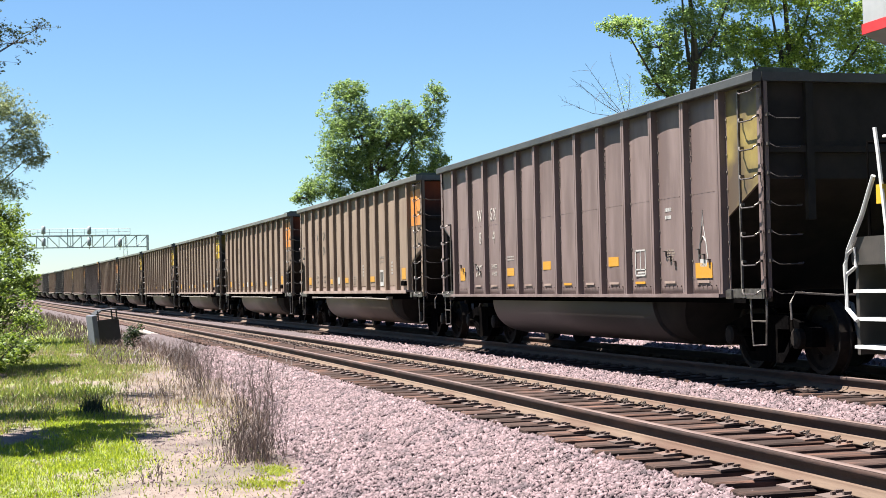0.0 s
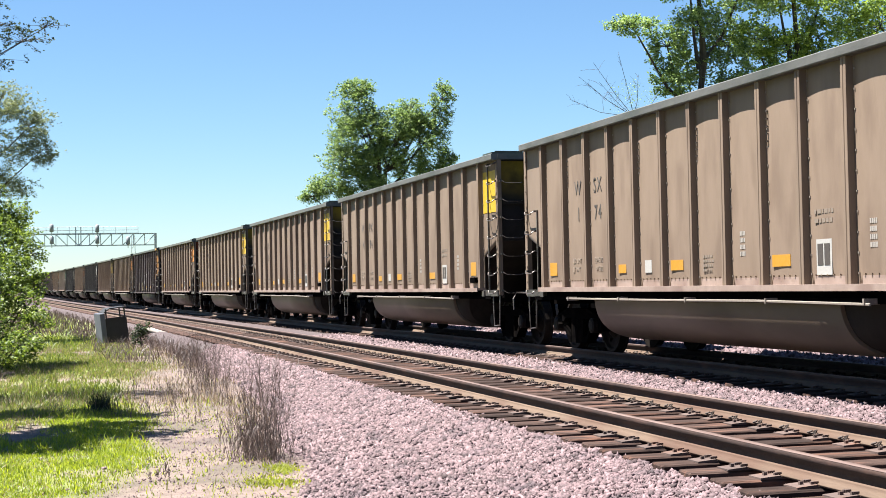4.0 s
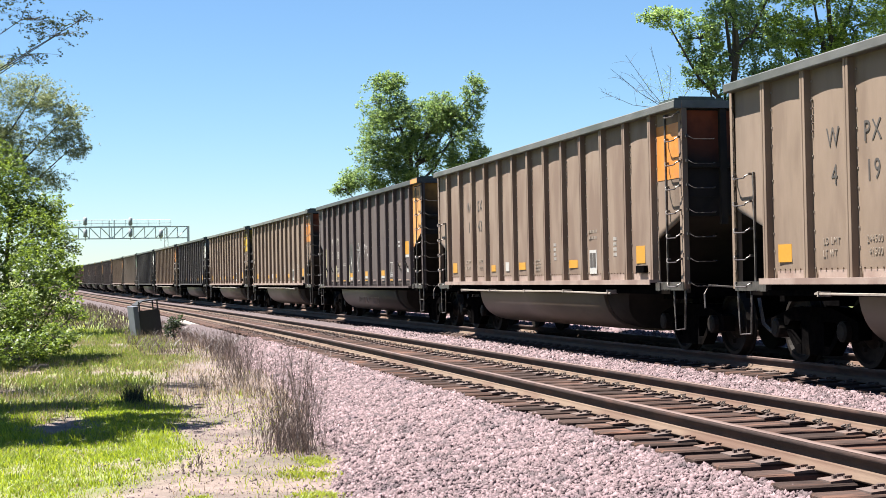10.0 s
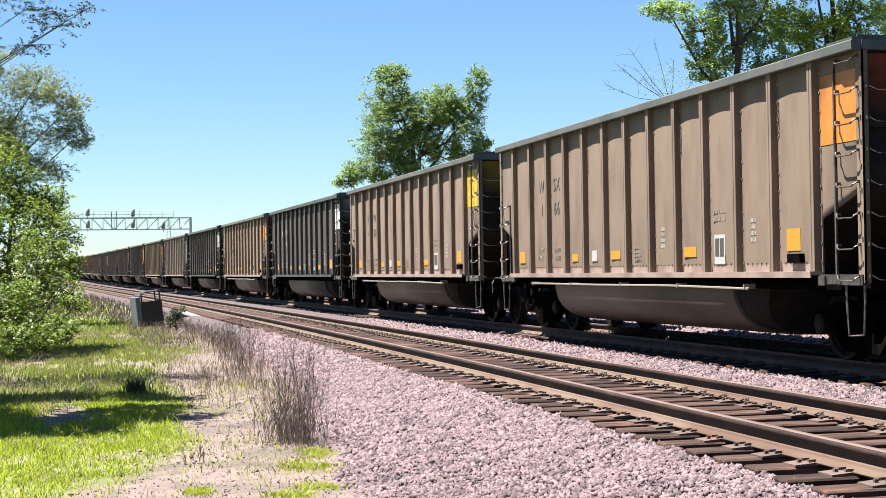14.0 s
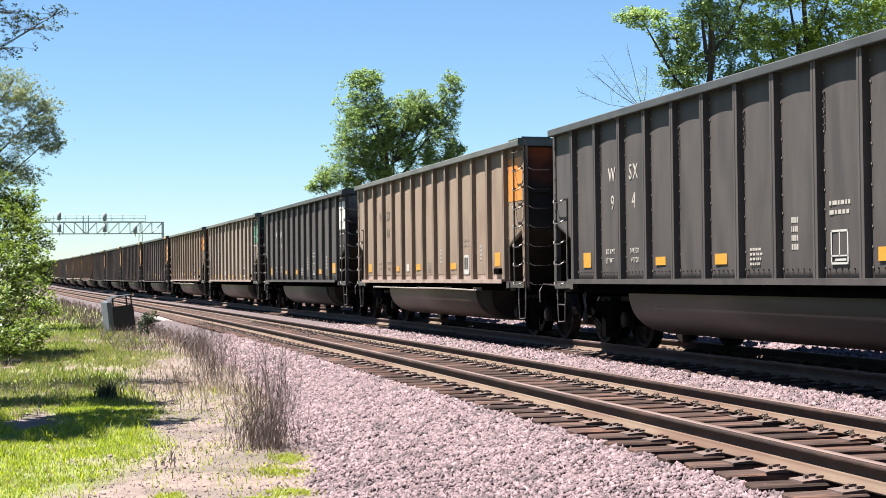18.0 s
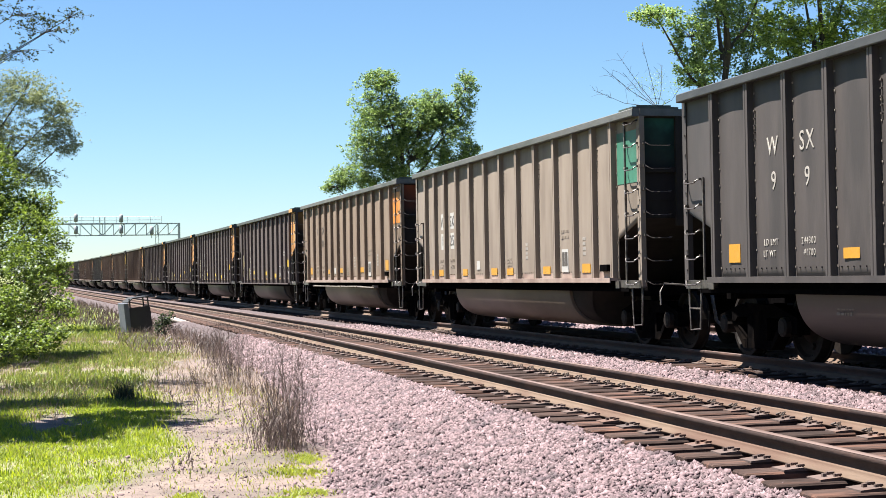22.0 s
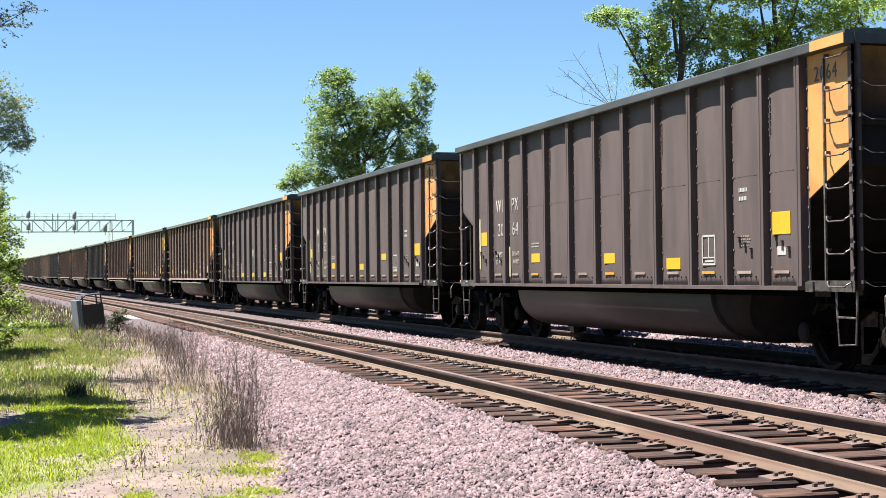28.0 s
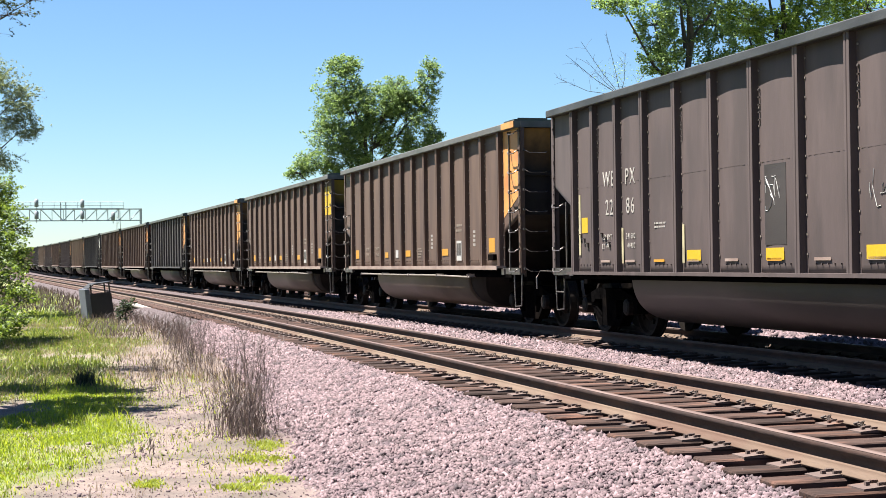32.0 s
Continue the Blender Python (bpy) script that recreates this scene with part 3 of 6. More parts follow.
def tub_end(bm):
    """Inset chute at one end of the belly, its shade given as black paint."""
    n, rings = 40, []
    for y0, lean, f in ((-3.35, 0.0, 0.965), (-4.45, 0.5, 0.95)):
        ring = []
        for k in range(n + 1):
            a = math.pi * k / n
            x = -math.copysign(abs(math.cos(a)) ** 0.5, math.cos(a)) * (SIDE - 0.14) * f
            ring.append(bm.verts.new((x, y0 + lean * math.sin(a), 1.02 - 0.78 * f * math.sin(a) ** 0.72)))
        rings.append(ring)
    a, b = rings
    for k in range(n):
        bm.faces.new((a[k], a[k + 1], b[k + 1], b[k])).smooth = True
    bm.faces.new(b)
    bmesh.ops.recalc_face_normals(bm, faces=bm.faces[:])


def top_chord(bm):
    prism(bm, [(-0.14, TOP - 0.118), (-0.146, TOP - 0.105), (-0.146, TOP - 0.012), (-0.134, TOP), (0.04, TOP), (0.04, TOP - 0.118)], 1, -HALF + 0.0, HALF)
    bm.normal_update()


def end_chord(bm):
    box(bm, -SIDE - 0.02, SIDE + 0.02, -0.1, 0.06, TOP - 0.11, TOP - 0.002)


def corner_cap(bm):
    """Thin gusset plate welded over the corner of the chords."""
    prism(bm, [(-SIDE - 0.13, -0.08), (-SIDE + 0.62, -0.08), (-SIDE + 0.62, 0.02), (-SIDE + 0.08, 0.5), (-SIDE - 0.13, 0.5)], 2, TOP + 0.001, TOP + 0.03)
    box(bm, -SIDE - 0.06, -SIDE + 0.5, -0.075, -0.05, TOP + 0.03, TOP + 0.055)


def end_sheet(bm, cut):
    """Upright end plate with two stiffeners, on a slope sheet that runs down to the tub."""
    hi = cut[1]
    prism(bm, [(0.0, hi), (0.0, TOP - 0.1), (0.02, TOP - 0.1), (0.02, hi + 0.02), (1.16, cut[0] + 0.02), (2.8, 1.0), (2.78, 0.98), (1.14, cut[0])], 0, -SIDE + 0.02, SIDE - 0.02)


def end_stiffener(bm):
    box(bm, -0.05, 0.05, -0.08, 0.0, 1.9, TOP - 0.11)


def end_band(bm):
    box(bm, -SIDE + 0.05, SIDE - 0.05, -0.06, 0.0, 2.72, 2.8)


def corner_post(bm):
    box(bm, -0.03, 0.05, -0.03, 0.03, 0.98, TOP - 0.05)
    box(bm, -0.03, 0.0, -0.03, 0.1, 0.98, TOP - 0.05)
    for k in range(9):
        z = 1.2 + k * 0.27
        box(bm, -0.045, -0.03, -0.012, 0.012, z, z + 0.024)


def side_sill(bm, drop):
    z = SILL - drop
    box(bm, -0.165, 0.02, -HALF + 1.0, HALF - 1.0, z, z + 0.045)
    box(bm, -0.17, -0.155, -HALF + 1.0, HALF - 1.0, z - (0.0 if drop else 0.03), z + 0.045)


def lower_sill(bm):
    box(bm, -0.05, 0.04, -HALF + 0.5, HALF - 0.5, SILL - 0.17, SILL - 0.104)
    box(bm, 0.0, 0.04, -HALF + 0.5, HALF - 0.5, SILL - 0.104, SILL - 0.004)


def corner_plate(bm):
    """Pressed plate under the ladder at the corner of the car, with a small bracket."""
    box(bm, -0.05, 0.04, 0.0, 0.98, 0.955, 1.075)
    box(bm, -0.075, -0.05, 0.82, 0.98, 0.95, 1.06)


def tub(bm):
    """The rounded belly between the trucks: a half-round trough with steep flat ends."""
    n = 40
    rings = []
    for y0, lean in ((-3.4, -0.12), (4.3, -0.1)):
        ring = []
        for k in range(n + 1):
            a = math.pi * k / n
            x = -math.copysign(abs(math.cos(a)) ** 0.5, math.cos(a)) * (SIDE - 0.14)
            z = 1.02 - 0.78 * math.sin(a) ** 0.72
            ring.append(bm.verts.new((x, y0 + lean * math.sin(a), z)))
        rings.append(ring)
    a, b = rings
    for k in range(n):
        bm.faces.new((a[k], a[k + 1], b[k + 1], b[k])).smooth = True
    bm.faces.new(a)
    bm.faces.new(b[::-1])
    bmesh.ops.recalc_face_normals(bm, faces=bm.faces[:])


def draft_sill(bm):
    box(bm, -0.2, 0.2, -3.3, 0.0, 0.72, 1.02)


def end_sill(bm):
    box(bm, -1.5, 1.5, -0.1, 0.1, 0.86, 1.05)


def body_bolster(bm):
    box(bm, -1.45, 1.45, -0.15, 0.15, 0.82, 1.0)


def coupler(bm):
    box(bm, -0.09, 0.09, -0.62, 0.2, 0.72, 0.92)
    prism(bm, [(-0.16, -0.62), (0.05, -0.62), (0.17, -0.78), (0.12, -0.9), (0.02, -0.84), (-0.02, -0.74), (-0.12, -0.76), (-0.16, -0.9), (-0.22, -0.84)], 2, 0.68, 0.96)


def air_hose(bm):
    tube(bm, [(-0.5, 0.1, 0.9), (-0.5, -0.12, 0.86), (-0.52, -0.2, 0.7), (-0.51, -0.28, 0.45), (-0.42, -0.45, 0.3), (-0.3, -0.7, 0.27)], 0.028, 7)


def lift_lever(bm):
    tube(bm, [(-0.1, -0.6, 0.95), (-0.5, -0.62, 0.98), (-0.9, -0.5, 0.98), (-1.35, -0.28, 1.02), (-1.42, -0.28, 0.9), (-1.42, -0.3, 0.7)], 0.014, 5)


def stirrup(bm, mid=False):
    """Flat-bar sill step hung under the corner of the car."""
    tube(bm, [(0, -0.2, 1.02), (0, -0.2, 0.75), (0, -0.17, 0.4), (0.0, 0.16, 0.38), (0, 0.2, 0.75), (0, 0.21, 1.02)], 0.014, 6)
    if mid:
        tube(bm, [(0, -0.19, 0.68), (0, 0.19, 0.68)], 0.012, 5)


def grab_rung(bm):
    """Bent grab iron on two bolted lugs."""
    tube(bm, [(0.03, 0.0, 0.02), (-0.03, -0.01, 0.02), (-0.068, 0.0, 0.0), (-0.072, 0.03, -0.022), (-0.072, 0.34, -0.022), (-0.066, 0.39, 0.0), (-0.05, 0.42, 0.03), (-0.02, 0.47, 0.035)], 0.0095, 6)
    for y in (-0.004, 0.45):
        box(bm, -0.025, 0.02, y - 0.012, y + 0.014, 0.012, 0.044)


def ladder_bar(bm):
    box(bm, -0.012, 0.012, -0.013, 0.013, 1.0, 3.5)


def short_bar(bm, top):
    box(bm, -0.012, 0.012, -0.013, 0.013, 1.0, top)


def end_rung(bm):
    """Grab iron on the end plate, with a curled lug at the corner."""
    tube(bm, [(0.0, 0.05, 0.03), (0.02, -0.05, 0.03), (0.06, -0.075, 0.0), (0.1, -0.078, -0.018), (0.4, -0.078, -0.018), (0.44, -0.03, 0.0), (0.44, 0.09, 0.0)], 0.0065, 6)
    box(bm, -0.01, 0.03, -0.05, 0.02, 0.01, 0.05)


def brake_pipe(bm):
    tube(bm, [(0, -4.6, 0.93), (0, -2, 0.955), (0, 1.2, 0.95), (0, 4.7, 0.96)], 0.016, 5)
    for y in (-4.5, -2.3, 0.0, 2.4, 4.6):
        box(bm, -0.024, 0.16, y - 0.014, y + 0.014, 0.925, 0.99)


def side_frame(bm):
    """Cast truck side with its windows, springs and journal ends."""
    prism(bm, [(-1.16, 0.36), (-1.16, 0.58), (-0.82, 0.66), (-0.5, 0.74), (0.5, 0.74), (0.82, 0.66), (1.16, 0.58), (1.16, 0.36), (1.0, 0.36), (0.9, 0.5), (0.68, 0.5), (0.6, 0.56), (0.3, 0.56), (0.3, 0.26), (0.45, 0.26), (0.62, 0.44), (0.74, 0.44), (0.42, 0.14), (-0.42, 0.14), (-0.74, 0.44), (-0.62, 0.44), (-0.45, 0.26), (-0.3, 0.26), (-0.3, 0.56), (-0.6, 0.56), (-0.68, 0.5), (-0.9, 0.5), (-1.0, 0.36)], 0, -0.09, 0.09)


def springs(bm):
    for y in (-0.2, 0.0, 0.2):
        for k in range(6):
            z = 0.27 + k * 0.042
            lathe_z(bm, (0, y, z), 0.075, 0.026)


def lathe_z(bm, at, r, h, n=8):
    x, y, z = at
    prism_pts = [(x + r * math.cos(2 * math.pi * k / n), y + r * math.sin(2 * math.pi * k / n)) for k in range(n)]
    lo, hi = [bm.verts.new((*p, z)) for p in prism_pts], [bm.verts.new((*p, z + h)) for p in prism_pts]
    bm.faces.new(lo[::-1])
    bm.faces.new(hi)
    for k in range(n):
        bm.faces.new((lo[k], lo[(k + 1) % n], hi[(k + 1) % n], hi[k]))


def journal(bm):
    lathe(bm, [(-0.13, 0.09), (-0.11, 0.13), (0.1, 0.13)], 10)


def bolster(bm):
    box(bm, -1.0, 1.0, -0.17, 0.17, 0.42, 0.72)


def wheel_pair(bm):
    lathe(bm, [(-1.05, 0.07), (1.05, 0.07)], 10)
    for k in (-1, 1):
        c = 0.7525 * k
        lathe(bm, [(c - k * 0.095, 0.19), (c - k * 0.095, 0.485), (c - k * 0.068, 0.485), (c - k * 0.06, 0.462), (c + k * 0.06, 0.453), (c + k * 0.062, 0.40), (c + k * 0.02, 0.37), (c + k * 0.0, 0.22), (c + k * 0.05, 0.17), (c + k * 0.09, 0.09)], 28)
        for a in range(4):
            q = a * math.pi / 2 + 0.4
            box(bm, min(c, c + k * 0.045), max(c, c + k * 0.045), 0.27 * math.cos(q) - 0.03, 0.27 * math.cos(q) + 0.03, 0.27 * math.sin(q) - 0.03, 0.27 * math.sin(q) + 0.03)


def plain_rect(w, h):
    def make(bm):
        box(bm, -0.002, 0.002, -w / 2, w / 2, -h / 2, h / 2)
    return make


def stencil_frame(bm):
    """Outlined data panel with a divider and a dark field."""
    for y0, y1, z0, z1 in ((-0.2, 0.2, 0.21, 0.24), (-0.2, 0.2, -0.24, -0.21), (-0.2, -0.175, -0.24, 0.24), (0.175, 0.2, -0.24, 0.24), (-0.2, 0.2, -0.13, -0.11), (-0.01, 0.01, -0.12, 0.22), (-0.15, 0.1, -0.19, -0.16)):
        box(bm, -0.003, 0.003, y0, y1, z0, z1)


def bars(bm):
    """Unreadable small lettering."""
    r = random.Random(5)
    for k in range(4):
        y = -0.16
        while y < 0.12:
            w = r.uniform(0.02, 0.07)
            box(bm, -0.002, 0.002, -y - w, -y, 0.1 - k * 0.075, 0.14 - k * 0.075)
            y += w + 0.02


def column_bars(bm):
    """A narrow column of unreadable lettering."""
    r = random.Random(6)
    for k in range(4):
        y = -0.12
        while y < 0.08:
            w = r.uniform(0.025, 0.05)
            box(bm, -0.002, 0.002, -y - w, -y, 0.22 - k * 0.14, 0.31 - k * 0.14)
            y += w + 0.015


def two_bars(bm):
    r = random.Random(8)
    for k in range(2):
        y = -0.2
        while y < 0.16:
            w = r.uniform(0.025, 0.08)
            box(bm, -0.002, 0.002, -y - w, -y, 0.06 - k * 0.13, 0.12 - k * 0.13)
            y += w + 0.02


def lettering(parent, text, y, z, size, material):
    key = ("text", text, size)
    if (key, material.name) not in POOL:
        cu = bpy.data.curves.new("lettering", "FONT")
        cu.body, cu.size, cu.extrude, cu.align_x = text, size, 0.002, "CENTER"
        cu.resolution_u, cu.space_character = 3, 1.2
        ob = bpy.data.objects.new("lettering", cu)
        scene.collection.objects.link(ob)
        me = bpy.data.meshes.new_from_object(ob.evaluated_get(bpy.context.evaluated_depsgraph_get()))
        bpy.data.objects.remove(ob)
        me.materials.clear()
        me.materials.append(material)
        POOL[key, material.name] = me
    ob = link_mesh("lettering", POOL[key, material.name], parent)
    ob.matrix_basis = pose(-SIDE - 0.039, y, z, 90, 0, -90) @ Matrix.Diagonal((0.88, 1, 1, 1))
    return tagged(ob, kind="stuff")


M_TANBROWN = surf("rust_stained_tan_paint", (0.128, 0.0896, 0.0653), (0.149, 0.108, 0.0792), 3.0, (0.103, 0.067, 0.0472), 1.3, 0.55, 0.75, 0, 0.05, 40, (1, 1.6, 0.5), vary=0.06)
STYLES = {
    "rusty": (M_TANBROWN, M_TUBTAN, M_SILL, "rust-stained tan"),
    "tan": (M_TAN, M_TUBTAN, M_SILL, "dusty tan"), "greytan": (M_GREYTAN, M_TUBTAN, M_SILL, "faded light grey"),
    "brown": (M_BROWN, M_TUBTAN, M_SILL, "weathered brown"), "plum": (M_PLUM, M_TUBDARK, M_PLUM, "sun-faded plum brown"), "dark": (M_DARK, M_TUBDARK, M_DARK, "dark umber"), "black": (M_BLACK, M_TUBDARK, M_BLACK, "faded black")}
PATCH = {"orange": M_ORANGE, "yellow": M_YELLOW, "gold": M_GOLD, "olive": M_OLIVE, "green": M_GREEN, "white": M_WHITE}


def shaded_end_paint(name, c):
    """Paint of an end plate, darkened for its shade: clearest under the chord, soot-black further down, with a ragged
    edge.
    """
    m = surf(f"shade_soot_{name}_paint", tuple(0.75 * v for v in c), tuple(0.95 * v for v in c), 4.0, tuple(0.45 * v for v in c), 2.2, 0.4, 0.8, 0, 0.1, 40, spec=0.2)
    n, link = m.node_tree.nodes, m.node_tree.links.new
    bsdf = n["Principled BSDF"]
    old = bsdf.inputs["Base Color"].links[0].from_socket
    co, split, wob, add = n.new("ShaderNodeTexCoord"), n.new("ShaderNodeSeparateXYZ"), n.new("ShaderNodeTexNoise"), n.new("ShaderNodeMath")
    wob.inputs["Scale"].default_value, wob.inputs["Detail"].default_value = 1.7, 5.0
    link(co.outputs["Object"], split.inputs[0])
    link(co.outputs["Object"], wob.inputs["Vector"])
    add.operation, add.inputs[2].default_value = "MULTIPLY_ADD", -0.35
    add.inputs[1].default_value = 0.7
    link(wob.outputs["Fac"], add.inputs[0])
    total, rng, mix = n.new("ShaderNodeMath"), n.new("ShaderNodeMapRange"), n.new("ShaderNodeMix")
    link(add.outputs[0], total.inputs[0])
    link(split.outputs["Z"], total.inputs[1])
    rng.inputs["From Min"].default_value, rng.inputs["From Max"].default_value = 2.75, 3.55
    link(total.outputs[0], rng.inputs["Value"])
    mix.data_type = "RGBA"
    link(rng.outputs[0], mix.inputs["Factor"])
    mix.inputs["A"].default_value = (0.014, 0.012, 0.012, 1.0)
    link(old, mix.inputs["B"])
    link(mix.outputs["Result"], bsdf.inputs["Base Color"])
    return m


# Corner colours darkened to stand for the shade on the end plates.
SHADED_END = {k: shaded_end_paint(k, c) for k, c in (("orange", (0.2, 0.045, 0.014)), ("yellow", (0.24, 0.16, 0.012)), ("gold", (0.26, 0.13, 0.035)), ("green", (0.02, 0.08, 0.055)), ("white", (0.2, 0.2, 0.19)))}
WHEELS = []


def panel(k, share=0.5, ribs=RIBS):
    """The y of panel k, counted from the far end, at a share of its width seen from the trackside."""
    edges = ([-HALF] + ribs + [HALF])[::-1]
    return edges[k] + (edges[k + 1] - edges[k]) * share


def build_gondola(style, patch, marks, near):
    paint, belly, sill, word = STYLES[style]
    dark = style in ("dark", "plum", "black")
    ribs = RIBS_STEEP if style in ("dark", "greytan") else RIBS
    car = tagged(new("coal_gondola"), f"{word} ribbed steel coal gondola with {patch} corner panel", "freight car", "coal gondolas of the train")
    drop = 0.1 if style in ("dark", "plum") else 0.0
    cut = (1.95, 2.4) if style in ("dark", "plum") else (1.7, 2.02)
    for k in (-1, 1):
        turn = pose(k * SIDE, 0, 0, 0, 0, 0 if k < 0 else 180)
        sheet = pooled(car, "side_sheet", f"sheet{cut}", paint, lambda bm: side_sheet(bm, cut, drop, ribs), at=turn)
        pooled(car, "top_chord", "chord", M_CHORDDARK if dark else M_CHORD, top_chord, at=turn)
        pooled(car, "side_sill", f"sill{drop}", sill, lambda bm: side_sill(bm, drop), "pale worn ledge" if not dark else "", at=turn)
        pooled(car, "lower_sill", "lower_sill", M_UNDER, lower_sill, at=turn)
        for y in ribs:
            pooled(car, "rib", f"rib{drop}", paint, lambda bm: rib(bm, drop), at=turn @ pose(0, y if k < 0 else -y, 0))
        for e in (-1, 1):
            pooled(car, "corner_post", "post", paint, corner_post, at=pose(k * SIDE, e * (HALF - 0.03), 0, 0, 0, 0 if k < 0 else 180))
            pooled(car, "corner_plate", "corner_plate", M_GRABDARK, corner_plate, "dusty grey plate under the ladder", at=pose(k * SIDE, e * (HALF - 0.02), 0, 0, 0, 0 if k < 0 else 180) @ Matrix.Diagonal((1, -1 if (e > 0) == (k < 0) else 1, 1, 1)))
            pooled(car, "stirrup_step", f"stirrup{dark}", M_GRAB, lambda bm: stirrup(bm, dark), at=pose(k * (SIDE + 0.01), e * (HALF - 0.24), 0))
        if k < 0:
            for e in (-1, 1):
                bar_y = -HALF + 0.62 if e < 0 else HALF - 0.62
                ladder = pooled(car, "ladder", "ladder_bar" if e < 0 else f"short_bar{style}", M_GRAB, ladder_bar if e < 0 else lambda bm: short_bar(bm, 2.14 if style == "dark" else 2.48), at=pose(-SIDE - 0.03, bar_y, 0))
                for n in range(8) if e < 0 else (0, 1, 3) if style == "dark" else range(5):
                    pooled(ladder, "rung", "rung", M_GRAB, grab_rung, at=pose(-0.01, -0.54 if e < 0 else 0.09, 1.03 + n * 0.351))
    for e in (-1, 1):
        turn = pose(0, e * (HALF - 0.09), 0, 0, 0, 0 if e < 0 else 180)
        pooled(car, "end_sheet", f"end{cut}", M_ENDSHADE, lambda bm: end_sheet(bm, cut), at=turn)
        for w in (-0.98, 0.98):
            pooled(car, "end_stiffener", "stiffener", M_ENDSHADE, end_stiffener, at=turn @ pose(w, 0, 0))
        pooled(car, "end_band", "end_band", M_ENDSHADE, end_band, at=turn)
        pooled(car, "end_chord", "end_chord", M_CHORDDARK if dark else M_CHORD, end_chord, at=turn)
        pooled(car, "corner_cap", "corner_cap", M_CAP, corner_cap, at=turn)
        pooled(car, "coupler", "coupler", M_UNDER, coupler, at=turn)
        pooled(car, "air_hose", "hose", M_HOSE, air_hose, at=turn)
        pooled(car, "uncoupling_lever", "lever", M_GRAB, lift_lever, at=turn)
        # End rungs darker than the side ladder's: the end's shade is in their colour.
        for n in range(7):
            pooled(car, "end_rung", "end_rung", M_GRABDARK, end_rung, at=pose(e * (SIDE - 0.02), e * (HALF + 0.0), 1.03 + n * 0.351, 0, 0, 0 if e < 0 else 180))
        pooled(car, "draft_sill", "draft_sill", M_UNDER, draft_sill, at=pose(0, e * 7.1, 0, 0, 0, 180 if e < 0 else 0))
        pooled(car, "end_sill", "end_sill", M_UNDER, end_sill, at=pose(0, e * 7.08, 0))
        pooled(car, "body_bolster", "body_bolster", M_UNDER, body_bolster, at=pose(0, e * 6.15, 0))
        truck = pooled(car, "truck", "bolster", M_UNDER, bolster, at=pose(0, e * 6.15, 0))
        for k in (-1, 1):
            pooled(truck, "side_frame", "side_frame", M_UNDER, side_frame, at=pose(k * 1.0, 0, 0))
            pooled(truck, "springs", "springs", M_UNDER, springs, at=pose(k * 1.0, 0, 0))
            for q in (-1, 1):
                pooled(truck, "journal_cap", "journal", M_WHEEL, journal, at=pose(k * 1.05, q * 0.89, 0.457, 0, 0, 0 if k < 0 else 180))
        for q in (-1, 1):
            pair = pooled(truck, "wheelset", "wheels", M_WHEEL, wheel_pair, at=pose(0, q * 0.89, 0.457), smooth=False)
            WHEELS.append((pair, car, q))
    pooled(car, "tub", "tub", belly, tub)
    pooled(car, "tub_end", "tub_end", M_ENDSHADE, tub_end, "end of the tub, black for its shade")
    None if style == "greytan" else pooled(car, "brake_pipe", "pipe", M_BOLT if not dark else M_GRAB, brake_pipe, at=pose(-SIDE - 0.185 if not dark else -SIDE + 0.05, 0, -0.03 if not dark else 0.03))
    # coloured corner panel on the trackside and on the end plate
    x = -SIDE - 0.015
    color = PATCH[patch]
    if style in ("dark", "plum") or patch in ("gold", "olive"):
        def full(bm):
            prism(bm, [(-HALF + 0.06, 2.4), (ribs[0] - 0.06, 1.97), (ribs[0] - 0.06, TOP - 0.12), (-HALF + 0.06, TOP - 0.12)], 0, -0.002, 0.002)
        pooled(car, "corner_panel", "patch_full", color, full, f"{patch} painted corner panel", at=pose(x, 0, 0))
        if patch != "olive":
            pooled(car, "end_panel", "patch_end", SHADED_END[patch], lambda bm: box(bm, -SIDE + 0.06, SIDE - 0.06, -0.004, 0.004, 2.3, TOP - 0.12), at=pose(0, -HALF + 0.084, 0))
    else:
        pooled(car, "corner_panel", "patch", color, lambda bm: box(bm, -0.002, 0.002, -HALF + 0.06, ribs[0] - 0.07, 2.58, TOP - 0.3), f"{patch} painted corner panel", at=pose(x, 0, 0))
        pooled(car, "end_panel", "patch_end2", SHADED_END[patch], lambda bm: box(bm, -SIDE + 0.06, SIDE - 0.06, -0.004, 0.004, 2.3, TOP - 0.14), at=pose(0, -HALF + 0.084, 0))
    if not near:
        return car
    x = -SIDE - 0.037
    if style in ("tan", "rusty", "greytan"):
        for p in range(1, 13):
            y0, y1 = panel(p, 0.93, ribs), panel(p, 0.16, ribs)
            pooled(car, "foot_strip", f"foot_strip{y1 - y0:.2f}", M_SILL, plain_rect(y1 - y0, 0.09), "worn peach strip along the foot of the panel", at=pose(-SIDE - 0.0255, (y0 + y1) / 2, SILL + 0.09))
    for n, y in enumerate(ribs[::-1]):
        tagged(pooled(car, "rivet_strip", "bolts", M_BOLT, bolt_row, at=pose(-SIDE, y, 0)), kind="stuff")
        if n in (1, 4, 6, 8, 11):
            pooled(car, "hook", "hook", M_GRAB, hook, at=pose(-SIDE, y - 0.115, 0))
    light = M_MARKDULL if dark else M_MARKDARK
    small = M_MARKLIGHT if dark else M_MARKFAINT
    special = bool(marks) and marks[3] == "18"
    yellow = M_REFLECTY if style == "dark" and not special else M_REFLECT
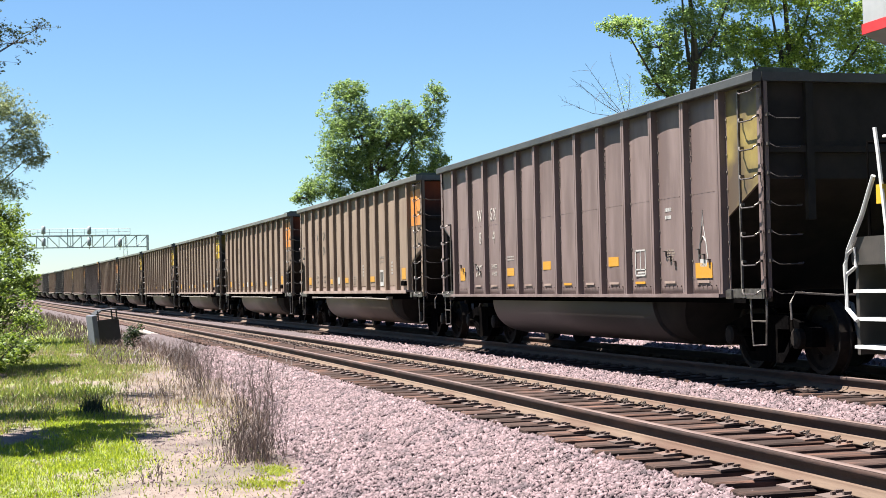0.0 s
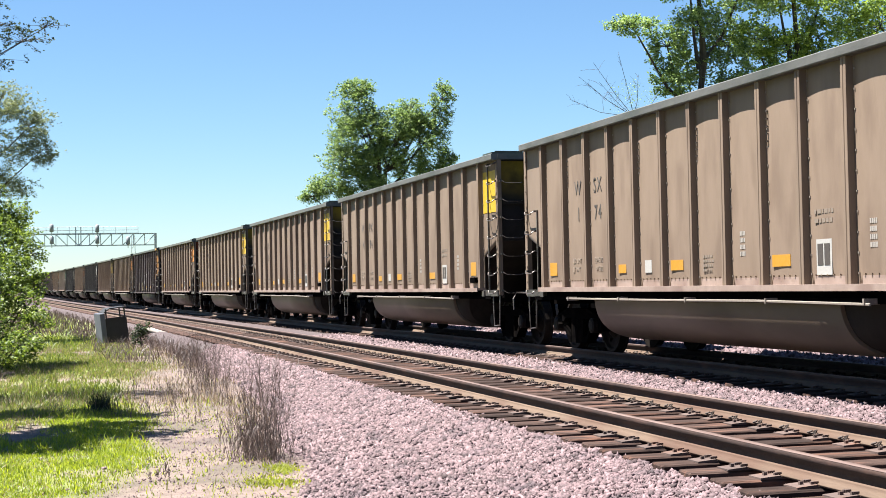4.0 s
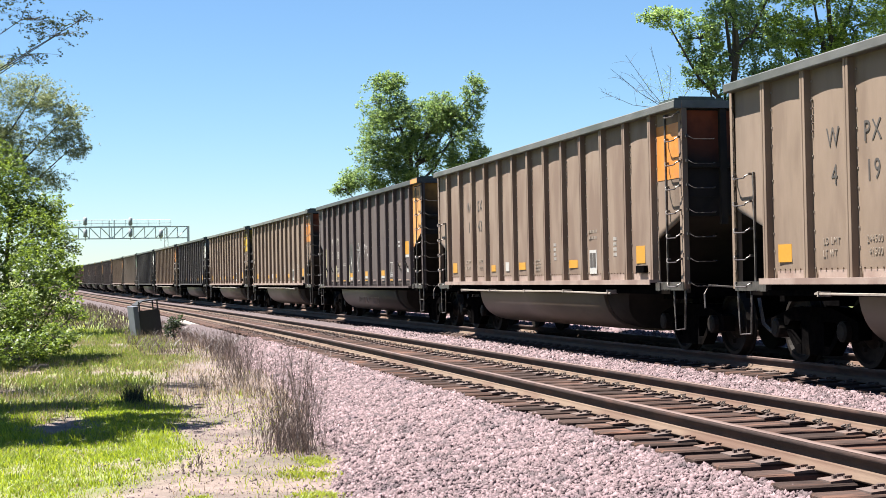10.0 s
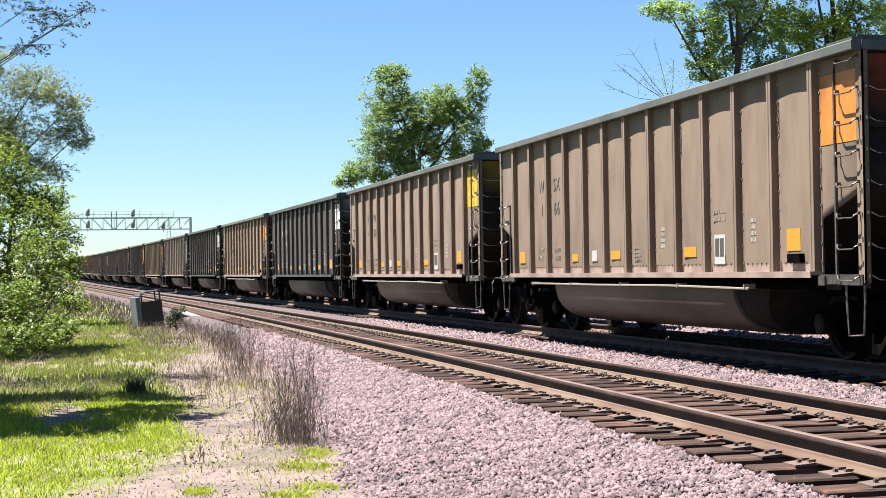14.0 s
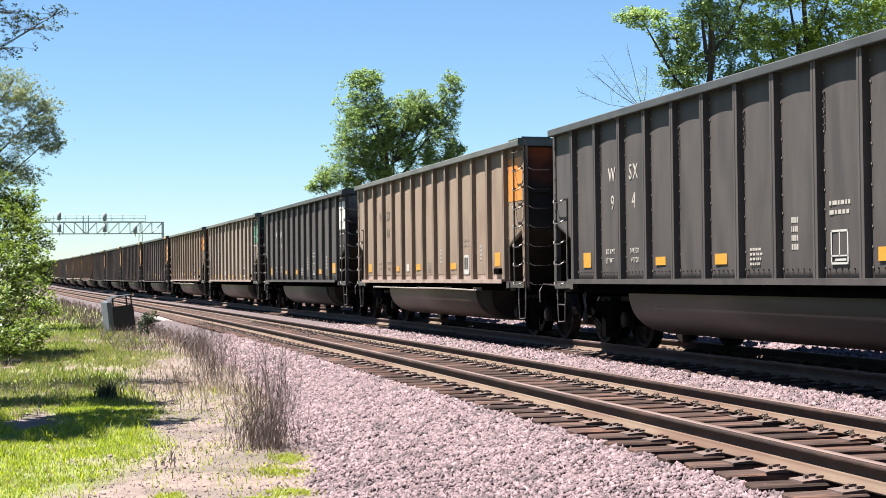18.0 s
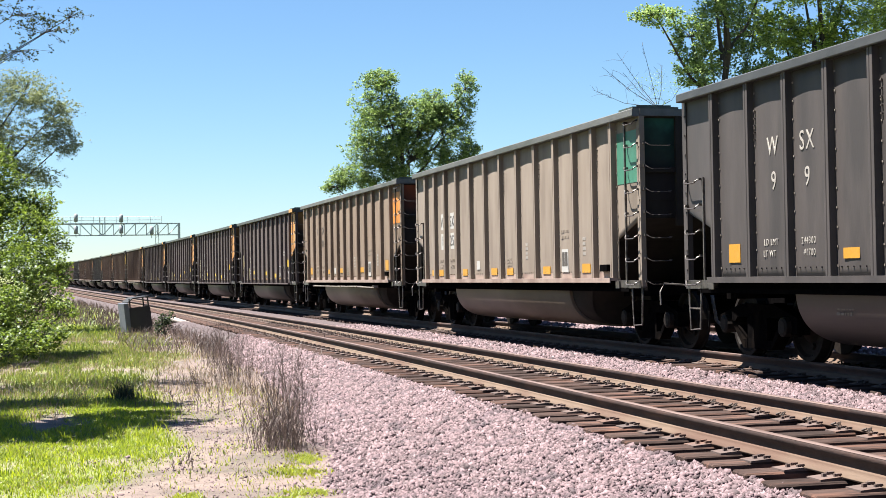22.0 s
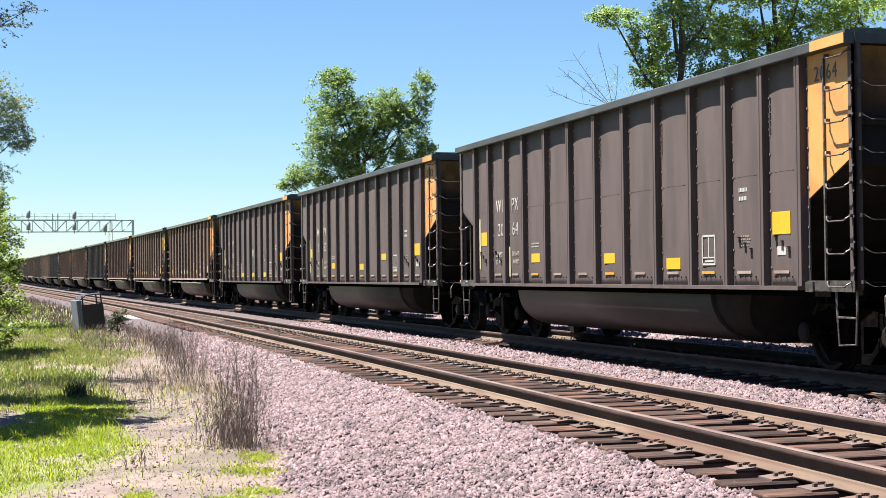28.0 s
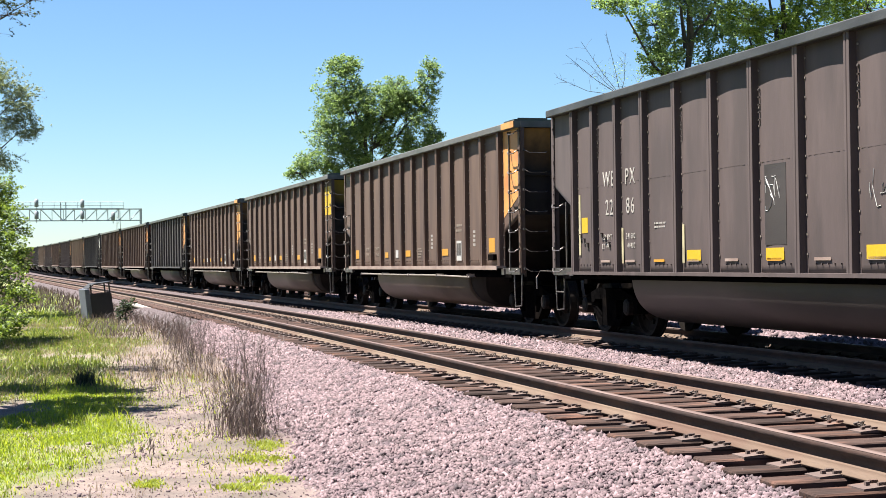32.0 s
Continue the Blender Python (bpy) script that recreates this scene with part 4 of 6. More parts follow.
    if style == "black":
        spots = ((1, 0.5, 1.42, 0.34, 0.24), (4, 0.42, 1.37, 0.36, 0.12), (6, 0.4, 1.37, 0.36, 0.14), (10, 0.42, 1.37, 0.42, 0.15), (12, 0.42, 1.46, 0.44, 0.3))
    elif style == "greytan":
        spots = ((1, 0.6, 1.26, 0.22, 0.13), (2, 0.42, 1.26, 0.38, 0.14), (4, 0.45, 1.26, 0.38, 0.14), (6, 0.45, 1.26, 0.42, 0.14), (7, 0.42, 1.26, 0.42, 0.14), (9, 0.45, 1.26, 0.42, 0.14), (11, 0.5, 1.28, 0.4, 0.15))
    elif style == "plum":
        spots = ((1, 0.4, 1.42, 0.34, 0.26), (4, 0.42, 1.42, 0.4, 0.14), (6, 0.4, 1.5, 0.4, 0.14), (9, 0.4, 1.5, 0.4, 0.14), (12, 0.42, 1.32, 0.5, 0.2))
    elif special:
        spots = ((3, 0.5, 1.36, 0.4, 0.13), (5, 0.42, 1.34, 0.34, 0.13), (7, 0.42, 1.37, 0.34, 0.13), (9, 0.42, 1.37, 0.42, 0.14), (12, 0.42, 2.0, 0.46, 0.34))
    elif marks and marks[3] == "86":
        spots = ((1, 0.45, 1.74, 0.26, 0.24), (5, 0.42, 1.24, 0.42, 0.14), (7, 0.42, 1.24, 0.44, 0.14), (9, 0.42, 1.24, 0.46, 0.15), (12, 0.42, 1.8, 0.44, 0.28))
    elif style == "dark":
        spots = ((1, 0.5, 1.84, 0.36, 0.25), (4, 0.45, 1.45, 0.42, 0.15), (7, 0.4, 1.4, 0.42, 0.15), (9, 0.42, 1.62 if marks and marks[3] == "62" else 1.3, 0.44, 0.15), (12, 0.42, 1.74, 0.42, 0.26))
    else:
        spots = ((1, 0.38, 1.42, 0.36, 0.22), (4, 0.4, 1.38, 0.3, 0.13), (6, 0.4, 1.4, 0.42, 0.14), (9, 0.4, 1.4, 0.45, 0.14), (12, 0.45, 1.5, 0.36, 0.27))
    for p, share, z, w, h in spots:
        pooled(car, "reflector", f"refl{w}{h}", yellow, plain_rect(w, h), at=pose(x, panel(p, share, ribs=ribs), z))
        if style in ("dark", "plum") and p > 3 and marks and marks[3] == "18":
            pooled(car, "reflector", f"white{w}{h}", M_MARKLIGHT, plain_rect(w, 0.07), "white reflector", at=pose(x, panel(p, share, ribs=ribs), z - h / 2 - 0.04))
    pooled(car, "data_plate", "plate_white", M_MARKLIGHT, plain_rect(0.24, 0.18), at=pose(x, panel(5, 0.4, ribs=ribs), 1.4)) if not dark else None
    if not dark:
        board = pooled(car, "data_plate", "data_board", M_MARKLIGHT, plain_rect(0.34, 0.4), "white data panel with dark fields", at=pose(x, panel(10, 0.4, ribs=ribs), 1.42))
        for w in (-0.07, 0.08):
            pooled(board, "dark_field", "data_field", M_MARKDARK, plain_rect(0.12, 0.24), at=pose(-0.004, w, 0.03))
        pooled(car, "shadowed_step", "step", M_UNDER, lambda bm: box(bm, -0.06, 0.02, -0.2, 0.12, -0.05, 0.06), at=pose(x, panel(12, 0.5, ribs=ribs), SILL + 0.2))
    else:
        pooled(car, "data_plate", "plate_small", M_MARKLIGHT, plain_rect(0.2, 0.1), at=pose(x, panel(12, 0.42, ribs=ribs), 1.42))
    if dark:
        tagged(pooled(car, "data_stencil", "stencil", M_MARKLIGHT, stencil_frame, "outlined white data panel", at=pose(x, panel(9 if style == "black" else 10, 0.42, ribs=ribs), 1.46) @ Matrix.Diagonal((1, 0.95, 0.8, 1))), kind="stuff")
    if style == "black":
        tagged(pooled(car, "small_lettering", "two_bars", M_MARKDULL, two_bars, at=pose(x, panel(9, 0.45, ribs=ribs), 1.88) @ Matrix.Diagonal((1, 1.2, 0.8, 1))), kind="stuff")
        tagged(pooled(car, "small_lettering", "bars", M_MARKDULL, bars, at=pose(x, panel(7, 0.4, ribs=ribs), 1.38) @ Matrix.Diagonal((1, 1.0, 0.8, 1))), kind="stuff")
        for p in (8, 11):
            tagged(pooled(car, "small_lettering", "column", M_MARKDULL, column_bars, at=pose(x, panel(p, 0.42, ribs=ribs), 1.6) @ Matrix.Diagonal((1, 0.8, 0.75, 1))), kind="stuff")
    elif dark:
        tagged(pooled(car, "small_lettering", "two_bars", M_MARKDULL, two_bars, at=pose(x, panel(4, 0.45, ribs=ribs), 1.66) @ Matrix.Diagonal((1, 1.0, 0.4, 1))), kind="stuff")
        tagged(pooled(car, "small_lettering", "two_bars", M_MARKLIGHT, two_bars, at=pose(x, panel(11, 0.4, ribs=ribs), 2.1) @ Matrix.Diagonal((1, 0.55, 0.8, 1))), kind="stuff")
        tagged(pooled(car, "small_lettering", "bars", M_MARKFAINT, bars, at=pose(x, panel(11, 0.45, ribs=ribs), 1.55) @ Matrix.Diagonal((1, 0.75, 0.5, 1))), kind="stuff")
        for p in (1, 2, 11, 12):
            tagged(pooled(car, "step_bracket", "step_bracket", M_GRAB, step_bracket, at=pose(-SIDE, panel(p, 0.45, ribs=ribs), 1.52)), kind="stuff")
    else:
        tagged(pooled(car, "small_lettering", "bars", small, bars, at=pose(x, panel(7, 0.4, ribs=ribs), 1.4) @ Matrix.Diagonal((1, 1.0, 0.8, 1))), kind="stuff")
        tagged(pooled(car, "small_lettering", "two_bars", M_MARKFAINT, two_bars, at=pose(x, panel(10, 0.42, ribs=ribs), 1.86) @ Matrix.Diagonal((1, 1.1, 0.8, 1))), kind="stuff")
        for p, z in ((8, 1.6), (11, 1.62)):
            tagged(pooled(car, "small_lettering", "column", M_MARKDULL, column_bars, at=pose(x, panel(p, 0.42, ribs=ribs), z) @ Matrix.Diagonal((1, 0.7, 0.6, 1))), kind="stuff")
    load = ("241600", "44400") if style == "dark" else ("244300", "41700") if style == "black" else ("244500", "41500")
    for text, p, share, z in (("LD LMT", 2, 0.5, 1.5), ("LT WT", 2, 0.46, 1.36), (load[0], 3, 0.44, 1.5), (load[1], 3, 0.46, 1.36)):
        lettering(car, text, panel(p, share, ribs), z, 0.115, M_MARKDULL if dark else M_MARKFAINT)
    if style == "dark":
        pooled(car, "paint_stripe", "stripe", M_STRIPE, plain_rect(0.08, 0.95), "pale yellowed paint stripe", at=pose(x, panel(1, 0.2, ribs=ribs), 1.75))
        for p in (3, 5) if special or marks and marks[3] == "86" else (3,):
            pooled(car, "paint_stripe", "stripe2", M_STRIPE, plain_rect(0.07, 0.52), "pale yellowed paint stripe", at=pose(x, panel(p, 0.13, ribs=ribs), 1.4))
        if special or marks and marks[3] == "86":
            pooled(car, "painted_over_patch", "patch_over", M_TUBDARK, plain_rect(0.52, 0.95), "dull black painted-over patch", at=pose(x + 0.002, panel(5 if special else 7, 0.44, ribs=ribs), 1.82))
    if style == "black":
        tagged(pooled(car, "small_lettering", "bars", M_MARKFAINT, bars, at=pose(-SIDE + 0.165, 3.1, 0.76) @ Matrix.Diagonal((1, 1.3, 0.8, 1))), kind="stuff")
    if style in ("dark", "plum"):
        for p in range(2, 13):
            pooled(car, "foot_patch", f"foot_patch", M_REFLECT if p % 3 == 1 else M_SILL, plain_rect(0.36, 0.035), "worn peach patch", at=pose(x, panel(p, 0.4, ribs=ribs), SILL + 0.105))
    if patch == "gold":
        pooled(car, "chord_end", "patch_chord", color, lambda bm: box(bm, -0.004, 0.004, -HALF, -HALF + 0.7, TOP - 0.112, TOP - 0.002), "gold painted end of the chord", at=pose(-SIDE - 0.149, 0, 0))
    if marks and marks[3] in ("64", "86", "18", "62"):
        lettering(car, {"64": "2064", "86": "2286", "18": "2318", "62": "2262"}[marks[3]], -HALF + 0.6, TOP - 0.42, 0.24, M_MARKDARK).location.x += 0.018
    if marks:
        if style == "greytan":
            for p, sh, z in ((2, 0.6, 2.42), (3, 0.46, 2.42), (2, 0.6, 1.97), (3, 0.46, 1.97)):
                pooled(car, "number_panel", "npanel", M_MARKLIGHT, plain_rect(0.3 if p == 2 else 0.42, 0.36), at=pose(x + 0.003, panel(p, sh, ribs=ribs), z))
            light = M_MARKDARK
        high = 2.3 if style in ("dark", "greytan") else 2.42 if style == "plum" else 2.61
        low = high - 0.43
        for text, p, sh, z in ((marks[0], 2, 0.58, high), (marks[1], 3, 0.44, high), (marks[2], 2, 0.6, low), (marks[3], 3, 0.44, low)):
            if text:
                lettering(car, text, panel(p, sh, ribs=ribs), z, 0.33, light)
    return car


def scrawl(seed, w, h, n):
    """Loose strokes of spray paint."""
    def make(bm):
        r = random.Random(seed)
        for _ in range(n):
            y, z = r.uniform(-w / 2, w / 2), r.uniform(-h / 2, h / 2)
            pts = [(0, y, z)]
            for _ in range(5):
                y, z = min(max(y + r.uniform(-0.1, 0.1), -w / 2), w / 2), min(max(z + r.uniform(-0.14, 0.14), -h / 2), h / 2)
                pts.append((0, y, z))
            tube(bm, pts, 0.0045, 4)
    return make


def spire(bm):
    """A pointed outline with a rounded foot."""
    tube(bm, [(0, -0.14, -0.3), (0, -0.1, -0.1), (0, -0.02, 0.15), (0, 0.0, 0.36), (0, 0.03, 0.15), (0, 0.1, -0.1), (0, 0.15, -0.3)], 0.006, 4)
    tube(bm, [(0, -0.12, -0.25), (0, -0.08, -0.05), (0, 0.0, 0.02), (0, 0.08, -0.05), (0, 0.12, -0.25)], 0.006, 4)


def shield(bm):
    """A tall rounded outline with crossed strokes in it."""
    ring = [(0, 0.2 * math.cos(q) * (1 if math.sin(q) > 0 else 1 + 0.55 * math.sin(q)), 0.42 * math.sin(q)) for q in (2 * math.pi * k / 20 for k in range(21))]
    tube(bm, ring, 0.006, 4)
    tube(bm, [(0, 0.05, -0.4), (0, 0.02, 0.1), (0, -0.05, 0.12), (0, -0.08, -0.38)], 0.006, 4)
    for k in range(5):
        y = 0.13 - k * 0.06
        tube(bm, [(0, y, 0.2), (0, y - 0.03, 0.26), (0, y - 0.045, 0.19), (0, y - 0.02, 0.17)], 0.006, 4)


CARS = [
    ("plum", "olive", ("W", "SX", "8", "4")), ("tan", "orange", ("W", "SX", "1", "56")), ("tan", "orange", ("W", "SX", "1", "74")),
    ("tan", "yellow", ("W", "PX", "4", "94")), ("rusty", "yellow", ("W", "PX", "4", "31")), ("tan", "yellow", ("W", "PX", "4", "19")),
    ("rusty", "orange", ("W", "SX", "1", "43")), ("dark", "gold", ("WI", "PX", "23", "18")), ("tan", "orange", ("W", "SX", "1", "66")),
    ("rusty", "yellow", ("W", "PX", "4", "68")), ("black", "white", ("W", "SX", "9", "4")), ("tan", "orange", ("W", "SX", "", "69")),
    ("black", "white", ("W", "SX", "9", "9")), ("greytan", "green", ("W", "SX", "1", "25")), ("tan", "orange", ("W", "SX", "1", "00")),
    ("dark", "gold", ("W", "P", "2", "0")), ("dark", "gold", ("WE", "PX", "20", "64")), ("dark", "gold", ("WE", "PX", "22", "62")),
    ("dark", "gold", ("WE", "PX", "22", "86")), ("brown", "gold", None), ("brown", "yellow", None), ("brown", "gold", None), ("black", "gold", None),
    ("brown", "orange", None), ("brown", "orange", None), ("black", "white", None), ("tan", "orange", None), ("dark", "gold", None),
    ("brown", "yellow", None), ("dark", "gold", None), ("tan", "orange", None), ("black", "white", None), ("brown", "yellow", None),
    ("tan", "orange", None), ("dark", "gold", None), ("brown", "orange", None), ("tan", "yellow", None), ("dark", "gold", None)]
SPEED, PITCH, FIRST = 9.235, 16.0, 0.22
TRAIN = []
for number, (style, patch, marks) in enumerate(CARS, 1):
    TRAIN.append((build_gondola(style, patch, marks, number < 23), FIRST + PITCH * number + HALF))
for number, p, z, key, make in ((1, 12, 1.75, "spire", spire), (8, 5, 1.72, "spire", spire), (8, 6, 1.86, "shield", shield), (8, 7, 2.0, "scrawl_a", scrawl(1, 0.45, 0.5, 5)), (19, 7, 1.95, "scrawl_b", scrawl(2, 0.42, 0.4, 6)), (19, 9, 1.9, "scrawl_c", scrawl(3, 0.3, 0.4, 3))):
    tagged(pooled(TRAIN[number - 1][0], "graffiti", key, M_MARKLIGHT, make, "thin white spray-painted strokes", at=pose(-SIDE - 0.04, panel(p, 0.42, RIBS_STEEP if number > 1 else RIBS), z)), kind="stuff")
tagged(pooled(TRAIN[7][0], "graffiti", "scrawl_tub", M_MARKFAINT, scrawl(4, 3.0, 0.42, 34), "faint spray-painted strokes on the tub", at=pose(-SIDE + 0.18, 0.3, 0.72, 0, 0, 0)), kind="stuff")


# ---- trees ----
def leaves_mesh(name, centres, size, material, rng, flat=0.5, long=1.5):
    """Small bent leaves at the given places."""
    n = len(centres)
    d = rng.normal(size=(n, 3))
    d[:, 2] *= flat
    d /= np.linalg.norm(d, axis=1, keepdims=True)
    up = rng.normal(size=(n, 3)) * 0.6 + (0, 0, 1)
    side = np.cross(d, up)
    side /= np.linalg.norm(side, axis=1, keepdims=True) + 1e-9
    nrm = np.cross(side, d)
    k = size * rng.uniform(0.6, 1.35, (n, 1))
    a = centres - d * k * long / 2
    b = centres + side * k / 2 + nrm * k * 0.12
    c = centres + d * k * long / 2
    e = centres - side * k / 2 + nrm * k * 0.12
    verts = np.stack([a, b, c, e], 1).reshape(-1, 3)
    faces = np.arange(n * 4).reshape(-1, 4)
    return arrays(name, verts, faces, material)


def build_tree(name, base, clumps, material, per, size, seed, trunk=0.2, label="", depth=1.0, sparse=0.0, stem_top=None, limbs=True, twig=0.5, category="tree"):
    """Trunk, limbs towards every clump of the crown, twigs inside the clumps and leaves in tufts on the twigs."""
    rng = np.random.default_rng(seed)
    rnd = random.Random(seed)
    tree = tagged(new(name), label, category)
    base = Vector(base)
    bm = bmesh.new()
    top = Vector(stem_top) if stem_top else Vector(max(clumps, key=lambda c: c[2])[:3])
    mid = [base.lerp(top, f) + Vector((rnd.uniform(-1, 1), rnd.uniform(-1, 1), 0)) * trunk * 1.5 * (0 < f < 1) for f in (0, 0.25, 0.5, 0.75, 1)]
    tube(bm, [base - Vector((0, 0, 0.3))] + mid, trunk, 9, trunk * 0.25)
    part("trunk", bm, M_BARK, tree, smooth=True)
    bm = bmesh.new()
    tips = []
    for x, y, z, rx, rz in clumps:
        ry = rx * depth
        c = Vector((x, y, z))
        f = min(max((z - base.z) / max(top.z - base.z, 0.1) - 0.25, 0.1), 0.95)
        root = base.lerp(top, f)
        bend = root.lerp(c, 0.5) + Vector((0, 0, -0.12 * (c - root).length))
        if limbs:
            tube(bm, [root, bend, c], trunk * 0.34, 6, trunk * 0.08)
        count = max(6, int(per * (rx * ry * rz) ** 0.667))
        dirs = rng.normal(size=(count, 3))
        dirs /= np.linalg.norm(dirs, axis=1, keepdims=True)
        rad = rng.uniform(0.25, 1.0, (count, 1)) ** 0.6 * rng.uniform(0.75, 1.15, (count, 1))
        pts = np.array([x, y, z]) + dirs * rad * (rx, ry, rz)
        keep = [i for i, p in enumerate(pts) if noise.noise(Vector(p) * (1.5 / max(rx, 0.5)) + Vector((seed, 0, 0))) > -0.1 + sparse - (0.08 if category == "bush" else 0)]
        tips.append(pts[keep])
        for p in pts[keep][:: max(1, len(keep) // 14)]:
            tube(bm, [c, (c + Vector(p)) / 2 + Vector((0, 0, 0.05 * rx)), Vector(p)], trunk * 0.07, 4, trunk * 0.02)
    part("branchwork", bm, M_BARK, tree, smooth=True)
    tips = np.concatenate(tips)
    tuft = 9
    at = np.repeat(tips, tuft, 0) + rng.normal(size=(len(tips) * tuft, 3)) * size * (1.9 * twig, 1.9 * twig, 1.3 * twig)
    tagged(link_mesh("crown", leaves_mesh("crown", at, size, material, rng), tree))
    return tree


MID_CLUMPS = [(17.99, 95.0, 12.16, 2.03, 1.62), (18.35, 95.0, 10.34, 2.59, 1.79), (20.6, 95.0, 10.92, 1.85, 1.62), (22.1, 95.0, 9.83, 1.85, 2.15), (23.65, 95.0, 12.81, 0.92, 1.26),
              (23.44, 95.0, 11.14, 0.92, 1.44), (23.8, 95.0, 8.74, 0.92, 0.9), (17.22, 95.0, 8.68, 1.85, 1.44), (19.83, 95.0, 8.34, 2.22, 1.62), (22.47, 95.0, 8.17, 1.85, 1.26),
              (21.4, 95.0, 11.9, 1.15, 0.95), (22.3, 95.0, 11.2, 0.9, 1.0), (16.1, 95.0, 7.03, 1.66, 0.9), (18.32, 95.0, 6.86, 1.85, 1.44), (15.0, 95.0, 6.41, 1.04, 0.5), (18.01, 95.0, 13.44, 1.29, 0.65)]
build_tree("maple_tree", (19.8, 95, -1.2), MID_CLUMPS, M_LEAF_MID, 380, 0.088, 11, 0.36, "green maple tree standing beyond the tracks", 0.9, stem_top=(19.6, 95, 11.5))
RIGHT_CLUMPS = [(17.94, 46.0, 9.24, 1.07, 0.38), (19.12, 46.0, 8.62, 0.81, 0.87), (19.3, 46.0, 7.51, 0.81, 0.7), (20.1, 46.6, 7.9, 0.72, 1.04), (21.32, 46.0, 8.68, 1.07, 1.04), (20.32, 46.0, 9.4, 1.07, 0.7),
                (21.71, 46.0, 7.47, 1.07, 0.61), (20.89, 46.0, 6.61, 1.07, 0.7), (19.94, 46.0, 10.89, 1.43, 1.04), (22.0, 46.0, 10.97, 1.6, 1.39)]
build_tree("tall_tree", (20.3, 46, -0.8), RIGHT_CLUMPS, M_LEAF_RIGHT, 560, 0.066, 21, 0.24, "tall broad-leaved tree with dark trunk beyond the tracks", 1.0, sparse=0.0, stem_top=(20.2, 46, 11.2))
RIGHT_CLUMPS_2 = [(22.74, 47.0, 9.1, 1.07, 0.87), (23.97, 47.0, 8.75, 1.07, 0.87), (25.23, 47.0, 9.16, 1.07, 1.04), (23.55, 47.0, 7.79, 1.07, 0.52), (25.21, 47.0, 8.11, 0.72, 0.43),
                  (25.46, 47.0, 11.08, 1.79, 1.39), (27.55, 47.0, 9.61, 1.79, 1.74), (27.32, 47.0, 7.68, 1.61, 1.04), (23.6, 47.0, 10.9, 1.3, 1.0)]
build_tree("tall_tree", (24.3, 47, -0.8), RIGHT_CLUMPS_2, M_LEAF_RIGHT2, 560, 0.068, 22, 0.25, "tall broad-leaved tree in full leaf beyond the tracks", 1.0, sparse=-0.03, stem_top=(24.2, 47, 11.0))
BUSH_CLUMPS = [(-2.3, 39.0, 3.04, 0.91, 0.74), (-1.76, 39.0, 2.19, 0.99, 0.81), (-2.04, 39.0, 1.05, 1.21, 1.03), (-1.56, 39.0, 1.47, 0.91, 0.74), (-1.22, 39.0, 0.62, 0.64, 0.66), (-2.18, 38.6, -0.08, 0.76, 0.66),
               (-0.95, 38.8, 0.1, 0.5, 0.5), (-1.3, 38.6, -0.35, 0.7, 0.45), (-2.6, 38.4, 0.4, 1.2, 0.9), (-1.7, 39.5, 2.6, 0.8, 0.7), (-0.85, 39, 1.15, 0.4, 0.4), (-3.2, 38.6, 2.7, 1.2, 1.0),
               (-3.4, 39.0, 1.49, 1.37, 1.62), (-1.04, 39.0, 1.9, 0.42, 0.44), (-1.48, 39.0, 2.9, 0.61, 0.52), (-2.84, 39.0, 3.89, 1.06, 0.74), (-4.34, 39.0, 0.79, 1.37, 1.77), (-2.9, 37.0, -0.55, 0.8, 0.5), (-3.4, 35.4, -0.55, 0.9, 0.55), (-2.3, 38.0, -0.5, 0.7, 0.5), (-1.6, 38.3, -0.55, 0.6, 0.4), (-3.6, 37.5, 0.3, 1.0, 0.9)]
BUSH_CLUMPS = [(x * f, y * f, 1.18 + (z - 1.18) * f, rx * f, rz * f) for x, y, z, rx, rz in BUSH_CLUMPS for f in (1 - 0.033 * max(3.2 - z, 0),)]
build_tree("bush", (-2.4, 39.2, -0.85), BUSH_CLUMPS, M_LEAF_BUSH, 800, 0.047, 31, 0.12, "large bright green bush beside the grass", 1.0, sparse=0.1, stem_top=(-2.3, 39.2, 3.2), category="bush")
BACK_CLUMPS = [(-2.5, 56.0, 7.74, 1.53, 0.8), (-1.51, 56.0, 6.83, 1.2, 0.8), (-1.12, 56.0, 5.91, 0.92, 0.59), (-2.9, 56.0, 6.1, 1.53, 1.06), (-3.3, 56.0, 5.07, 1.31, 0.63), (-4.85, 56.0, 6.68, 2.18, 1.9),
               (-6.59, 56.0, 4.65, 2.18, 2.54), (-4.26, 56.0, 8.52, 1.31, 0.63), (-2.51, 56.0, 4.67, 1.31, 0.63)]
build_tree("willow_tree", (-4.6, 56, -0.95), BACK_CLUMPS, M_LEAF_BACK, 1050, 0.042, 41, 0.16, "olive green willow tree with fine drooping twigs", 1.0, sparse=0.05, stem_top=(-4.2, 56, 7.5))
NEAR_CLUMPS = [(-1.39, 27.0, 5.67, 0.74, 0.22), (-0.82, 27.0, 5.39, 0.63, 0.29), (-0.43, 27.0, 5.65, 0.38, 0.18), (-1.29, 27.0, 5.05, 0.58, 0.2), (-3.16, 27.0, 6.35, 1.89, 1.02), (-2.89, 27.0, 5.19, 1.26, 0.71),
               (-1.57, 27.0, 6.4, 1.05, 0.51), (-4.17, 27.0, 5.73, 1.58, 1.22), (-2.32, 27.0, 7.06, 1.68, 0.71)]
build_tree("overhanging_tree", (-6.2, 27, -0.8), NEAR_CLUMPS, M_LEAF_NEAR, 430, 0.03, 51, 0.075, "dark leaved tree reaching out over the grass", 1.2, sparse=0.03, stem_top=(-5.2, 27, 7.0))

